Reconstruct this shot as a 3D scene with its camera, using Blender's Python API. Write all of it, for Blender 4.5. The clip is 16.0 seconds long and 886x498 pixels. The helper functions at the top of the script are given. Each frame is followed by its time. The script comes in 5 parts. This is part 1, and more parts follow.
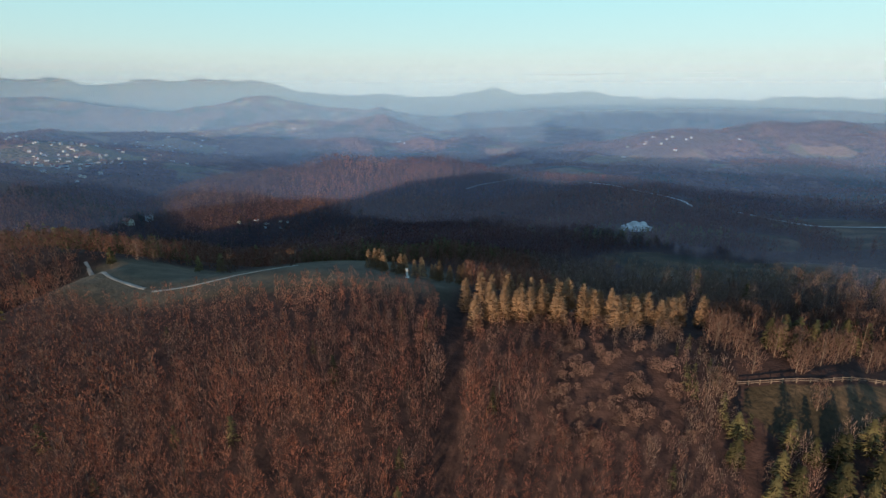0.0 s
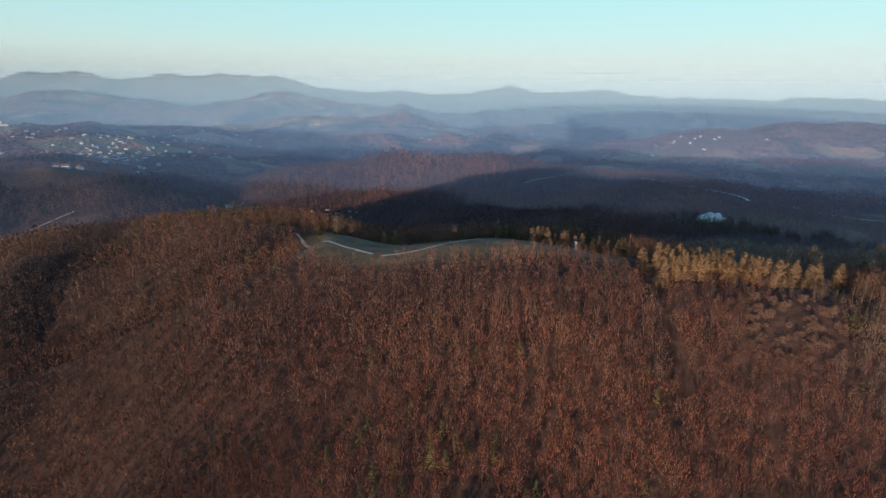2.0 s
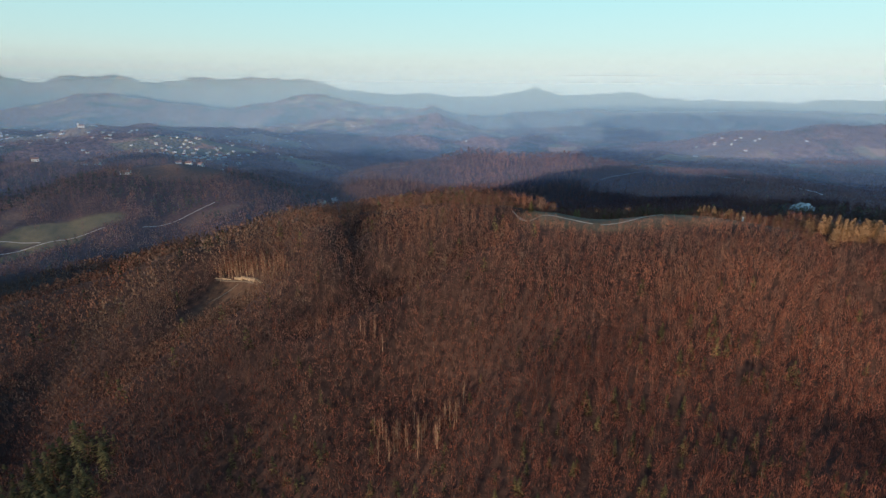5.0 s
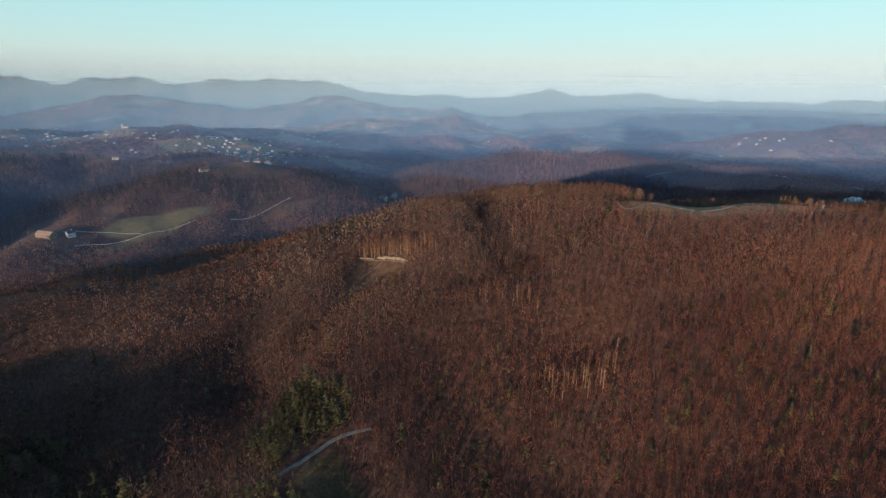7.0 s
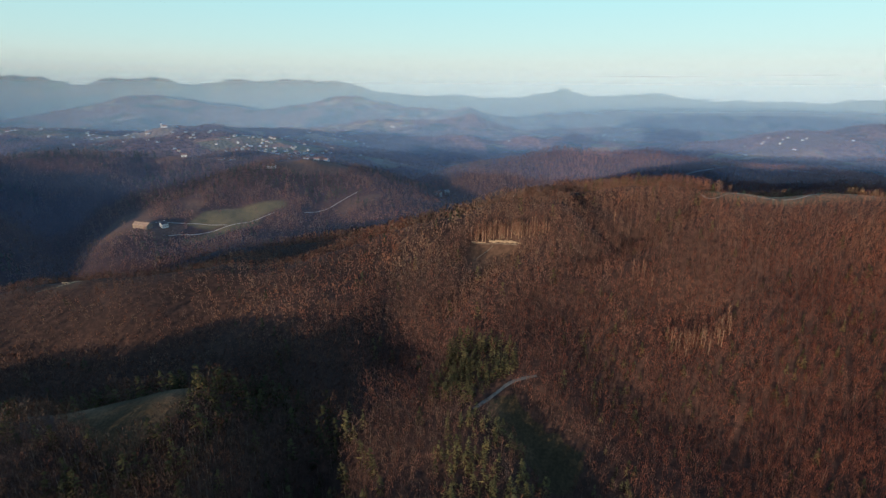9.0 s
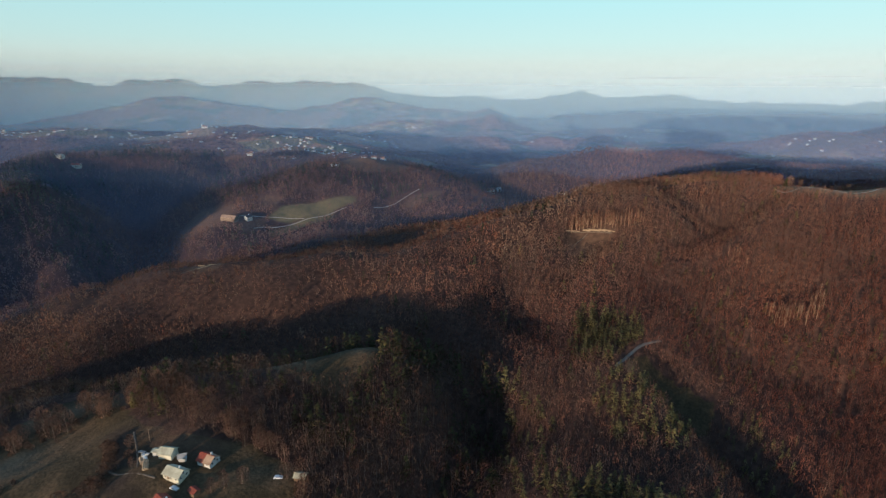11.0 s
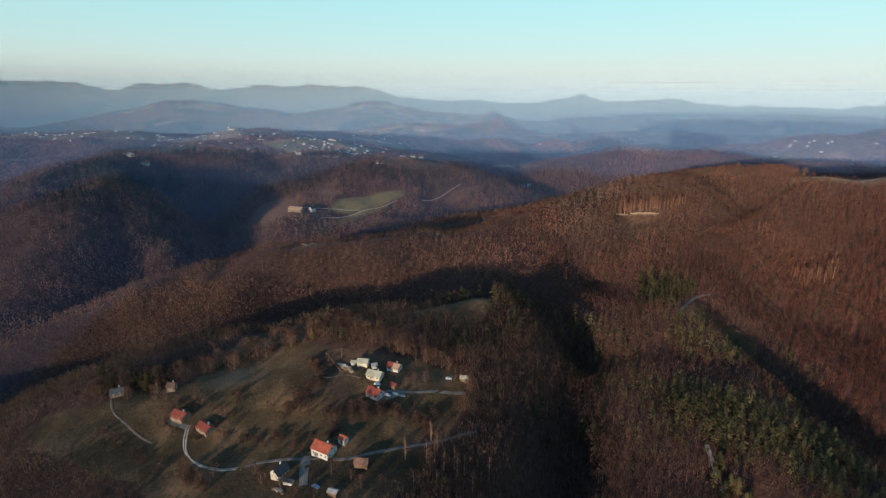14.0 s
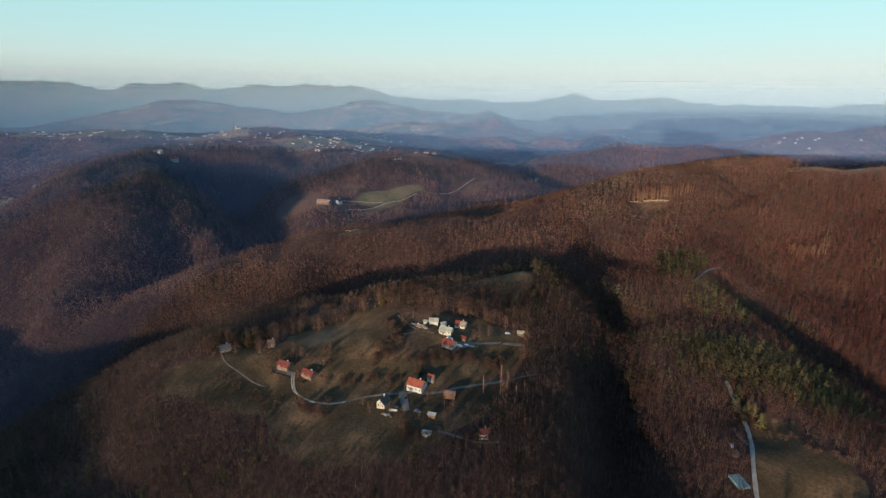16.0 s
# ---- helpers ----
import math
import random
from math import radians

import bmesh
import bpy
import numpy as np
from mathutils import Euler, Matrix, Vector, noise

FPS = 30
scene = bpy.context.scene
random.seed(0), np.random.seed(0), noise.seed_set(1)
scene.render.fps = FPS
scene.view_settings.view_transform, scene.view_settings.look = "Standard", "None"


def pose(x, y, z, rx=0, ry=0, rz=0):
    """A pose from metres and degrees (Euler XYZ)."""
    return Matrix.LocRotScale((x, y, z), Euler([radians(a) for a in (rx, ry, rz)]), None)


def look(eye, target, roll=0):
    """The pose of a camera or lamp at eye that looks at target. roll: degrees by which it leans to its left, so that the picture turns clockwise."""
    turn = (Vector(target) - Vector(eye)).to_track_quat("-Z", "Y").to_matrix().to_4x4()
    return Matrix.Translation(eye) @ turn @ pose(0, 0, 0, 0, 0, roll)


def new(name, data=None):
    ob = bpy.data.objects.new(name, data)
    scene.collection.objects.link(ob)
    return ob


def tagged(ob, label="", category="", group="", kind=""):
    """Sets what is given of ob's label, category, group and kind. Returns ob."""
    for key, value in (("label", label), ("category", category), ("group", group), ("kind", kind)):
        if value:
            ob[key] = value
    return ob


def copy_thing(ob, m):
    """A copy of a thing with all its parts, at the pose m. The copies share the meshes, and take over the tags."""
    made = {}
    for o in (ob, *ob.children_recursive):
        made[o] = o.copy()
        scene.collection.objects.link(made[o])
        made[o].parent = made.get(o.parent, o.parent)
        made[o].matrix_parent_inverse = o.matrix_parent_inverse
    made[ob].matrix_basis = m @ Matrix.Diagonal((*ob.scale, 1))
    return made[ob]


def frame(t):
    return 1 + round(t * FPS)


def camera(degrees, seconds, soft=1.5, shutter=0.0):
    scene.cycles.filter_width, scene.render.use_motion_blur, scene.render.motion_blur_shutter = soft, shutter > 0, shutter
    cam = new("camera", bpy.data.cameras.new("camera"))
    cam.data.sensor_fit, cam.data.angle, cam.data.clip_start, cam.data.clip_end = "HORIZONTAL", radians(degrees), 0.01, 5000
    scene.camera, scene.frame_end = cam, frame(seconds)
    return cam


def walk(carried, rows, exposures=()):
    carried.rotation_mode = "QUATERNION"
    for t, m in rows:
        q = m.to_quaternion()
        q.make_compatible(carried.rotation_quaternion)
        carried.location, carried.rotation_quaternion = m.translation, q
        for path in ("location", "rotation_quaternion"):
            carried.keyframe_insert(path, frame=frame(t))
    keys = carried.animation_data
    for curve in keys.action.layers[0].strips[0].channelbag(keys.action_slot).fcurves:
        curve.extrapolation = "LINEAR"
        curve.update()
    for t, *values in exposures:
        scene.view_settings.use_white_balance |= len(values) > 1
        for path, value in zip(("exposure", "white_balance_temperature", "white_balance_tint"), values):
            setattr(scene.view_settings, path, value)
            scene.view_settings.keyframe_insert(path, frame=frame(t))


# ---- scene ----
cam = camera(79.4, 16.0, soft=1.35, shutter=0.2)
METRES, EYE, TILT, LEAN, TURN = 570.0, 260.0, -17.3, 0.0, 0.0
ROWS = [
    (0, 0.0000, 0.0000, 0.0000, 0.00, 0.00, -0.00),
    (0.5, -0.0274, -0.0128, -0.0029, 0.09, -0.33, -0.23),
    (1, -0.0548, -0.0290, -0.0067, 0.34, -0.56, -0.49),
    (1.5, -0.0819, -0.0468, -0.0112, 0.56, -0.24, -0.65),
    (2, -0.1089, -0.0649, -0.0158, 0.82, -0.30, -0.83),
    (2.5, -0.1358, -0.0832, -0.0208, 1.05, -0.27, -0.92),
    (3, -0.1625, -0.1019, -0.0256, 1.30, -0.26, -0.97),
    (3.5, -0.1891, -0.1203, -0.0301, 1.56, -0.25, -1.07),
    (4, -0.2158, -0.1390, -0.0353, 1.81, -0.17, -1.11),
    (4.8, -0.2586, -0.1691, -0.0430, 2.20, -0.11, -1.18),
    (5.6, -0.3017, -0.1997, -0.0508, 2.55, -0.07, -1.22),
    (6.5, -0.3503, -0.2335, -0.0598, 2.90, -0.04, -1.29),
    (7, -0.3773, -0.2520, -0.0648, 3.09, -0.03, -1.33),
    (7.5, -0.4043, -0.2704, -0.0701, 3.27, -0.02, -1.41),
    (8, -0.4315, -0.2890, -0.0751, 3.47, -0.03, -1.42),
    (8.5, -0.4588, -0.3077, -0.0804, 3.59, -0.04, -1.47),
    (9, -0.4859, -0.3264, -0.0854, 3.74, -0.04, -1.50),
    (9.8, -0.5299, -0.3563, -0.0935, 4.09, -0.02, -1.61),
    (10.6, -0.5737, -0.3862, -0.1016, 4.49, 0.03, -1.73),
    (11.5, -0.6177, -0.4212, -0.1114, 4.81, 0.10, -1.84),
    (12, -0.6339, -0.4420, -0.1176, 4.79, 0.19, -1.90),
    (12.5, -0.6507, -0.4639, -0.1243, 4.73, 0.26, -1.86),
    (13, -0.6647, -0.4856, -0.1306, 4.71, 0.32, -1.85),
    (13.5, -0.6780, -0.5073, -0.1372, 4.58, 0.41, -1.81),
    (14, -0.6917, -0.5291, -0.1438, 4.35, 0.44, -1.74),
    (14.5, -0.7058, -0.5509, -0.1503, 4.15, 0.44, -1.63),
    (15, -0.7206, -0.5726, -0.1569, 3.92, 0.46, -1.52),
    (15.5, -0.7359, -0.5939, -0.1634, 3.67, 0.46, -1.46),
    (16, -0.7523, -0.6150, -0.1699, 3.37, 0.40, -1.36),
]
walk(cam, [(t, pose(0, 0, EYE, TILT, LEAN, TURN) @ pose(METRES * x, METRES * y, METRES * z, 90 + pitch, roll, yaw)) for t, x, y, z, yaw, pitch, roll in ROWS],
     exposures=[(0.0, 0.2, 5350, 8), (16.0, 0.2, 5350, 8)])

# ---- world, sun, exposure ----
SUN_FROM = Vector((-0.454, -0.891, 0.094)).normalized()
world = bpy.data.worlds.new("sky")
scene.world = world
world.use_nodes = True
wn = world.node_tree.nodes
sky = wn.new("ShaderNodeTexSky")
sky.sky_type = "NISHITA"
sky.sun_disc = False
sky.sun_elevation = math.asin(SUN_FROM.z)
sky.sun_rotation = -math.atan2(SUN_FROM.x, SUN_FROM.y)
sky.altitude = 400
sky.air_density, sky.dust_density, sky.ozone_density = 1.0, 0.3, 2.0
wn["Background"].inputs["Strength"].default_value = 0.15
# the haze at the horizon goes on below it
way, split, clamp, join = wn.new("ShaderNodeTexCoord"), wn.new("ShaderNodeSeparateXYZ"), wn.new("ShaderNodeMath"), wn.new("ShaderNodeCombineXYZ")
clamp.operation, clamp.inputs[1].default_value = "MAXIMUM", 0.01
wl = world.node_tree.links
wl.new(way.outputs["Generated"], split.inputs[0])
wl.new(split.outputs["X"], join.inputs["X"])
wl.new(split.outputs["Y"], join.inputs["Y"])
wl.new(split.outputs["Z"], clamp.inputs[0])
wl.new(clamp.outputs[0], join.inputs["Z"])
wl.new(join.outputs[0], sky.inputs["Vector"])
# thin high haze evens the sky out
grade, veil = wn.new("ShaderNodeValToRGB"), wn.new("ShaderNodeMix")
while len(grade.color_ramp.elements) < 5:
    grade.color_ramp.elements.new(0.5)
for k, (p, c) in enumerate(((0.0, (4.75, 4.45, 3.5)), (0.03, (4.7, 4.6, 3.65)), (0.07, (4.15, 4.9, 3.95)), (0.15, (3.4, 5.0, 4.2)), (0.5, (1.1, 1.95, 3.0)))):
    grade.color_ramp.elements[k].position = p
    grade.color_ramp.elements[k].color = (*c, 1)
wl.new(split.outputs["Z"], grade.inputs[0])
veil.data_type = "RGBA"
veil.inputs["Factor"].default_value = 0.86
wl.new(sky.outputs[0], veil.inputs[6])
wl.new(grade.outputs[0], veil.inputs[7])
wl.new(veil.outputs[2], wn["Background"].inputs["Color"])
# a little brighter towards the east
glow = wn.new("ShaderNodeMath")
glow.operation, glow.inputs[1].default_value, glow.inputs[2].default_value = "MULTIPLY_ADD", 0.024, 0.154
wl.new(split.outputs["X"], glow.inputs[0])
wl.new(glow.outputs[0], wn["Background"].inputs["Strength"])
sun_data = bpy.data.lights.new("sun", "SUN")
sun_data.energy, sun_data.angle, sun_data.color = 4.9, radians(0.6), (1.0, 0.70, 0.44)
sun = new("sun", sun_data)
sun.matrix_world = look((0, 0, 900), Vector((0, 0, 900)) - SUN_FROM)


# ---- materials ----
def material(name, roughness=0.9):
    m = bpy.data.materials.new(name)
    m.use_nodes = True
    n = m.node_tree.nodes
    b = n["Principled BSDF"]
    b.inputs["Roughness"].default_value = roughness
    b.inputs["Specular IOR Level"].default_value = 0.2
    return m, n, m.node_tree.links, b


def noise_node(n, l, scale, detail=4.0, distort=0.0, coords="world"):
    t = n.new("ShaderNodeTexNoise")
    t.inputs["Scale"].default_value, t.inputs["Detail"].default_value, t.inputs["Distortion"].default_value = scale, detail, distort
    if coords == "world":
        g = n.new("ShaderNodeNewGeometry")
        l.new(g.outputs["Position"], t.inputs["Vector"])
    else:
        g = n.new("ShaderNodeTexCoord")
        l.new(g.outputs["Object"], t.inputs["Vector"])
    return t.outputs["Fac"]


def ramp(n, l, fac, stops):
    r = n.new("ShaderNodeValToRGB")
    e = r.color_ramp.elements
    while len(e) < len(stops):
        e.new(0.5)
    for k, (p, c) in zip(e, stops):
        k.position, k.color = p, (*c, 1)
    l.new(fac, r.inputs[0])
    return r.outputs[0]


def mix(n, l, fac, a, b, kind="MIX"):
    m = n.new("ShaderNodeMix")
    m.data_type, m.blend_type = "RGBA", kind
    for key, v in (("Factor", fac), ("A", a), ("B", b)):
        slot = [i for i in m.inputs if i.name == key and i.type == ("VALUE" if key == "Factor" else "RGBA")][0]
        if isinstance(v, (int, float)):
            slot.default_value = v
        elif isinstance(v, tuple):
            slot.default_value = (*v, 1)
        else:
            l.new(v, slot)
    return [o for o in m.outputs if o.type == "RGBA"][0]


def plain(name, colour, spread=0.25, scale=1.5, roughness=0.85, metallic=0.0):
    """A worn surface: two scales of noise round one colour."""
    m, n, l, b = material(name, roughness)
    lo, hi = tuple(c * (1 - spread) for c in colour), tuple(min(1, c * (1 + spread)) for c in colour)
    fine = ramp(n, l, noise_node(n, l, scale * 4), [(0.3, lo), (0.7, hi)])
    broad = ramp(n, l, noise_node(n, l, scale * 0.5), [(0.35, (0.72, 0.70, 0.68)), (0.65, (1, 1, 1))])
    l.new(mix(n, l, 1.0, fine, broad, "MULTIPLY"), b.inputs["Base Color"])
    b.inputs["Metallic"].default_value = metallic
    bump = n.new("ShaderNodeBump")
    bump.inputs["Strength"].default_value, bump.inputs["Distance"].default_value = 0.3, 0.03
    l.new(noise_node(n, l, scale * 8), bump.inputs["Height"])
    l.new(bump.outputs[0], b.inputs["Normal"])
    return m


def attribute(n, name):
    a = n.new("ShaderNodeAttribute")
    a.attribute_name = name
    return a.outputs["Fac"]


def foliage(name, dark, light, stand=0.012, grey=None):
    """Twigs or needles: each tree has its own tone, whole stands differ a little."""
    m, n, l, b = material(name, 0.95)
    own = ramp(n, l, attribute(n, "tone"), [(0.0, dark), (1.0, light)])
    broad = ramp(n, l, noise_node(n, l, stand, 3), [(0.35, (0.66, 0.64, 0.66)), (0.65, (1.22, 1.14, 1.02))])
    if grey:
        own = mix(n, l, attribute(n, "grey"), own, ramp(n, l, attribute(n, "tone"), [(0.0, grey[0]), (1.0, grey[1])]))
    colour = mix(n, l, 1.0, own, broad, "MULTIPLY")
    l.new(colour, b.inputs["Base Color"])
    b.inputs["Specular IOR Level"].default_value = 0.05
    b.inputs["Diffuse Roughness"].default_value = 1.0
    # some light passes through each spray of twigs
    through_light, both = n.new("ShaderNodeBsdfTranslucent"), n.new("ShaderNodeMixShader")
    l.new(colour, through_light.inputs["Color"])
    both.inputs[0].default_value = 0.2
    l.new(b.outputs[0], both.inputs[1])
    l.new(through_light.outputs[0], both.inputs[2])
    l.new(both.outputs[0], n["Material Output"].inputs["Surface"])
    return m


def ground_material():
    m, n, l, b = material("ground", 0.95)
    b.inputs["Diffuse Roughness"].default_value = 1.0
    litter = ramp(n, l, noise_node(n, l, 0.35, 6), [(0.25, (0.032, 0.019, 0.015)), (0.5, (0.062, 0.034, 0.025)), (0.78, (0.110, 0.060, 0.042))])
    litter = mix(n, l, 1.0, litter, ramp(n, l, noise_node(n, l, 0.02, 3), [(0.3, (0.7, 0.7, 0.7)), (0.7, (1.1, 1.05, 1.0))]), "MULTIPLY")
    grass = ramp(n, l, noise_node(n, l, 0.05, 5, 0.4), [(0.34, (0.043, 0.031, 0.015)), (0.5, (0.073, 0.050, 0.025)), (0.66, (0.145, 0.090, 0.047))])
    grass = mix(n, l, 1.0, grass, ramp(n, l, noise_node(n, l, 0.9, 4), [(0.3, (0.60, 0.62, 0.60)), (0.7, (1.22, 1.18, 1.15))]), "MULTIPLY")
    # far land: single crowns, dark conifer patches and fields of different crops
    wild = attribute(n, "wild")
    crowns, plots = n.new("ShaderNodeTexVoronoi"), n.new("ShaderNodeTexVoronoi")
    place = n.new("ShaderNodeNewGeometry")
    for node, size in ((crowns, 0.085), (plots, 0.011)):
        node.inputs["Scale"].default_value = size
        l.new(place.outputs["Position"], node.inputs["Vector"])
    one, crop = n.new("ShaderNodeSeparateColor"), n.new("ShaderNodeSeparateColor")
    l.new(crowns.outputs["Color"], one.inputs[0])
    l.new(plots.outputs["Color"], crop.inputs[0])
    canopy = ramp(n, l, one.outputs[0], [(0.0, (0.060, 0.032, 0.026)), (0.6, (0.130, 0.066, 0.048)), (1.0, (0.200, 0.105, 0.070))])
    needles = ramp(n, l, noise_node(n, l, 0.007, 6), [(0.54, (0, 0, 0)), (0.60, (1, 1, 1))])
    canopy = mix(n, l, needles, canopy, (0.038, 0.044, 0.028))
    litter = mix(n, l, wild, litter, canopy)
    fields = ramp(n, l, crop.outputs[0], [(0.0, (0.10, 0.10, 0.045)), (0.35, (0.15, 0.115, 0.06)), (0.6, (0.23, 0.155, 0.085)), (1.0, (0.20, 0.11, 0.062))])
    grass = mix(n, l, wild, grass, fields)
    edge = n.new("ShaderNodeMath")
    edge.operation = "MULTIPLY_ADD"
    edge.inputs[1].default_value = 0.5
    l.new(noise_node(n, l, 0.25, 4), edge.inputs[0])
    l.new(attribute(n, "meadow"), edge.inputs[2])
    fac = ramp(n, l, edge.outputs[0], [(0.68, (0, 0, 0)), (0.80, (1, 1, 1))])
    c = mix(n, l, fac, litter, grass)
    bare = ramp(n, l, noise_node(n, l, 0.3, 5), [(0.3, (0.062, 0.036, 0.023)), (0.7, (0.115, 0.068, 0.042))])
    c = mix(n, l, attribute(n, "bare"), c, bare)
    sown = ramp(n, l, noise_node(n, l, 0.12, 5), [(0.3, (0.078, 0.070, 0.032)), (0.7, (0.130, 0.104, 0.050))])
    c = mix(n, l, attribute(n, "lush"), c, sown)
    straw = ramp(n, l, noise_node(n, l, 0.15, 5, 0.3), [(0.3, (0.074, 0.058, 0.036)), (0.7, (0.140, 0.104, 0.064))])
    c = mix(n, l, attribute(n, "dry"), c, straw)
    dug = ramp(n, l, noise_node(n, l, 0.5, 5), [(0.3, (0.028, 0.019, 0.013)), (0.7, (0.062, 0.041, 0.027))])
    c = mix(n, l, attribute(n, "soil"), c, dug)
    l.new(c, b.inputs["Base Color"])
    bump = n.new("ShaderNodeBump")
    bump.inputs["Strength"].default_value, bump.inputs["Distance"].default_value = 0.6, 0.5
    l.new(noise_node(n, l, 0.8, 5), bump.inputs["Height"])
    canopy_bump = n.new("ShaderNodeBump")
    canopy_bump.invert = True
    canopy_bump.inputs["Distance"].default_value = 5.0
    l.new(wild, canopy_bump.inputs["Strength"])
    l.new(crowns.outputs["Distance"], canopy_bump.inputs["Height"])
    l.new(bump.outputs[0], canopy_bump.inputs["Normal"])
    l.new(canopy_bump.outputs[0], b.inputs["Normal"])
    return m


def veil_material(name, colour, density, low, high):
    """Tinted sheet imitating thin mist: mostly clear, a little scattering, thinning out upwards."""
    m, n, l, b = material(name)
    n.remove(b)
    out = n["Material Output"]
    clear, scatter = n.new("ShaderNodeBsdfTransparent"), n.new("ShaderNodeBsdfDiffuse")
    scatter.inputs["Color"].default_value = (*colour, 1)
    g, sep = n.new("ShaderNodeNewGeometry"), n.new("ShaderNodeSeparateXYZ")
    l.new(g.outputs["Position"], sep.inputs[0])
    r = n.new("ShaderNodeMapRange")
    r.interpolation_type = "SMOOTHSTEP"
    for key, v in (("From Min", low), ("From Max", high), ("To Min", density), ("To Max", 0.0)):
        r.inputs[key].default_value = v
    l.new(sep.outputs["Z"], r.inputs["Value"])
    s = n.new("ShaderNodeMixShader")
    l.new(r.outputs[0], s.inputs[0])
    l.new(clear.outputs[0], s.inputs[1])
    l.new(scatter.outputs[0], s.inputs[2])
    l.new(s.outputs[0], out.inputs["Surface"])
    return m


M_GROUND = ground_material()
M_BARE_TREE = foliage("bare_twigs", (0.152, 0.056, 0.037), (0.332, 0.133, 0.083), grey=((0.099, 0.073, 0.058), (0.290, 0.204, 0.152)))
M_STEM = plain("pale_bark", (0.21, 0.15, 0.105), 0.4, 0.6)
# lighter copy of the bark, with low sunlight put into its colour
M_LIT_BARK = plain("sunlit_bark", (0.29, 0.195, 0.12), 0.35, 0.6)
M_SPRUCE = foliage("spruce_needles", (0.036, 0.042, 0.027), (0.092, 0.092, 0.054))
M_PINE = foliage("pine_needles", (0.042, 0.044, 0.023), (0.250, 0.212, 0.090))
M_LARCH = foliage("larch_needles", (0.28, 0.175, 0.093), (0.43, 0.28, 0.157))
M_PLASTER = plain("cream_plaster", (0.56, 0.52, 0.39), 0.06, 0.8)
M_WHITE = plain("white_plaster", (0.58, 0.56, 0.50), 0.05, 0.8)
M_RED = plain("red_tiles", (0.24, 0.062, 0.040), 0.25, 1.2)
M_ORANGE = plain("orange_tiles", (0.34, 0.092, 0.048), 0.25, 1.2)
M_BROWN = plain("brown_tiles", (0.24, 0.13, 0.085), 0.25, 1.2)
M_GREY = plain("grey_roofing", (0.33, 0.31, 0.28), 0.2, 1.0)
M_DARK = plain("dark_slate", (0.055, 0.055, 0.060), 0.25, 1.0)
M_PALE = plain("pale_roofing", (0.47, 0.44, 0.31), 0.12, 1.0)
M_WOOD = plain("weathered_boards", (0.18, 0.115, 0.07), 0.3, 1.5)
M_PANE = plain("window_glass", (0.03, 0.035, 0.045), 0.1, 1.0, 0.12)
M_ROAD = plain("gravel", (0.15, 0.132, 0.112), 0.15, 0.5)
M_TRACK = plain("earth_track", (0.16, 0.122, 0.088), 0.25, 0.4)
M_CHALK = plain("pale_gravel", (0.34, 0.30, 0.24), 0.15, 0.4)
M_OCHRE = plain("brown_render", (0.26, 0.19, 0.13), 0.12, 0.8)
M_STONE = plain("pale_stone", (0.66, 0.64, 0.58), 0.15, 0.4)

# ---- the lie of the land ----
RIDGES = []
def ridge(points, slope=0.45, width=30.0):
    RIDGES.append((np.array(points, float), slope, width))
# main hill with its spur to the west
ridge([(-850, -45, 8), (-790, -20, 28), (-745, 0, 54), (-688, 22, 82), (-662, 45, 95), (-640, 70, 107), (-609, 95, 118), (-560, 118, 135), (-470, 138, 143), (-400, 150, 146), (-313, 172, 165)], 0.62, 38)
ridge([(-313, 172, 175), (-247, 165, 188), (-189, 148, 190), (-136, 150, 194), (-60, 150, 196), (0, 150, 203)], 0.50, 65)
ridge([(-10, 152, 198), (60, 156, 190), (120, 162, 190), (200, 165, 188), (420, 150, 184)], 0.42, 30)
ridge([(-60, 150, 192), (20, 90, 179), (60, 30, 165), (90, -60, 150)], 0.42, 45)
# wooded summit and hilltop pasture
ridge([(-350, 174, 164), (-300, 182, 186), (-262, 184, 193), (-211, 190, 199), (-170, 192, 200), (-138, 182, 199), (-116, 172, 196)], 0.52, 24)
ridge([(-118, 168, 192), (-95, 158, 196), (-70, 158, 198), (-45, 164, 198), (-12, 162, 199), (8, 158, 198)], 0.42, 20)
# east plateau and its far end
ridge([(60, 130, 187), (100, 220, 176), (135, 330, 165), (180, 430, 155), (196, 490, 156), (192, 580, 150)], 0.22, 60)
ridge([(200, 120, 184), (300, 260, 172), (420, 380, 160), (600, 450, 150)], 0.20, 60)
# hill behind
ridge([(-470, 585, 88), (-400, 615, 100), (-340, 640, 122), (-277, 660, 146), (-205, 695, 150), (-138, 723, 162), (-75, 715, 157), (0, 690, 162), (70, 660, 151), (130, 620, 148), (190, 575, 150)], 0.46, 40)
# farm hill
ridge([(-600, 215, 92), (-632, 300, 108), (-636, 345, 121), (-600, 430, 134), (-555, 500, 151), (-525, 560, 156), (-450, 530, 150), (-380, 480, 128)], 0.45, 55)
ridge([(-525, 560, 156), (-600, 580, 149), (-695, 560, 147), (-766, 640, 132), (-766, 862, 127)], 0.40, 50)
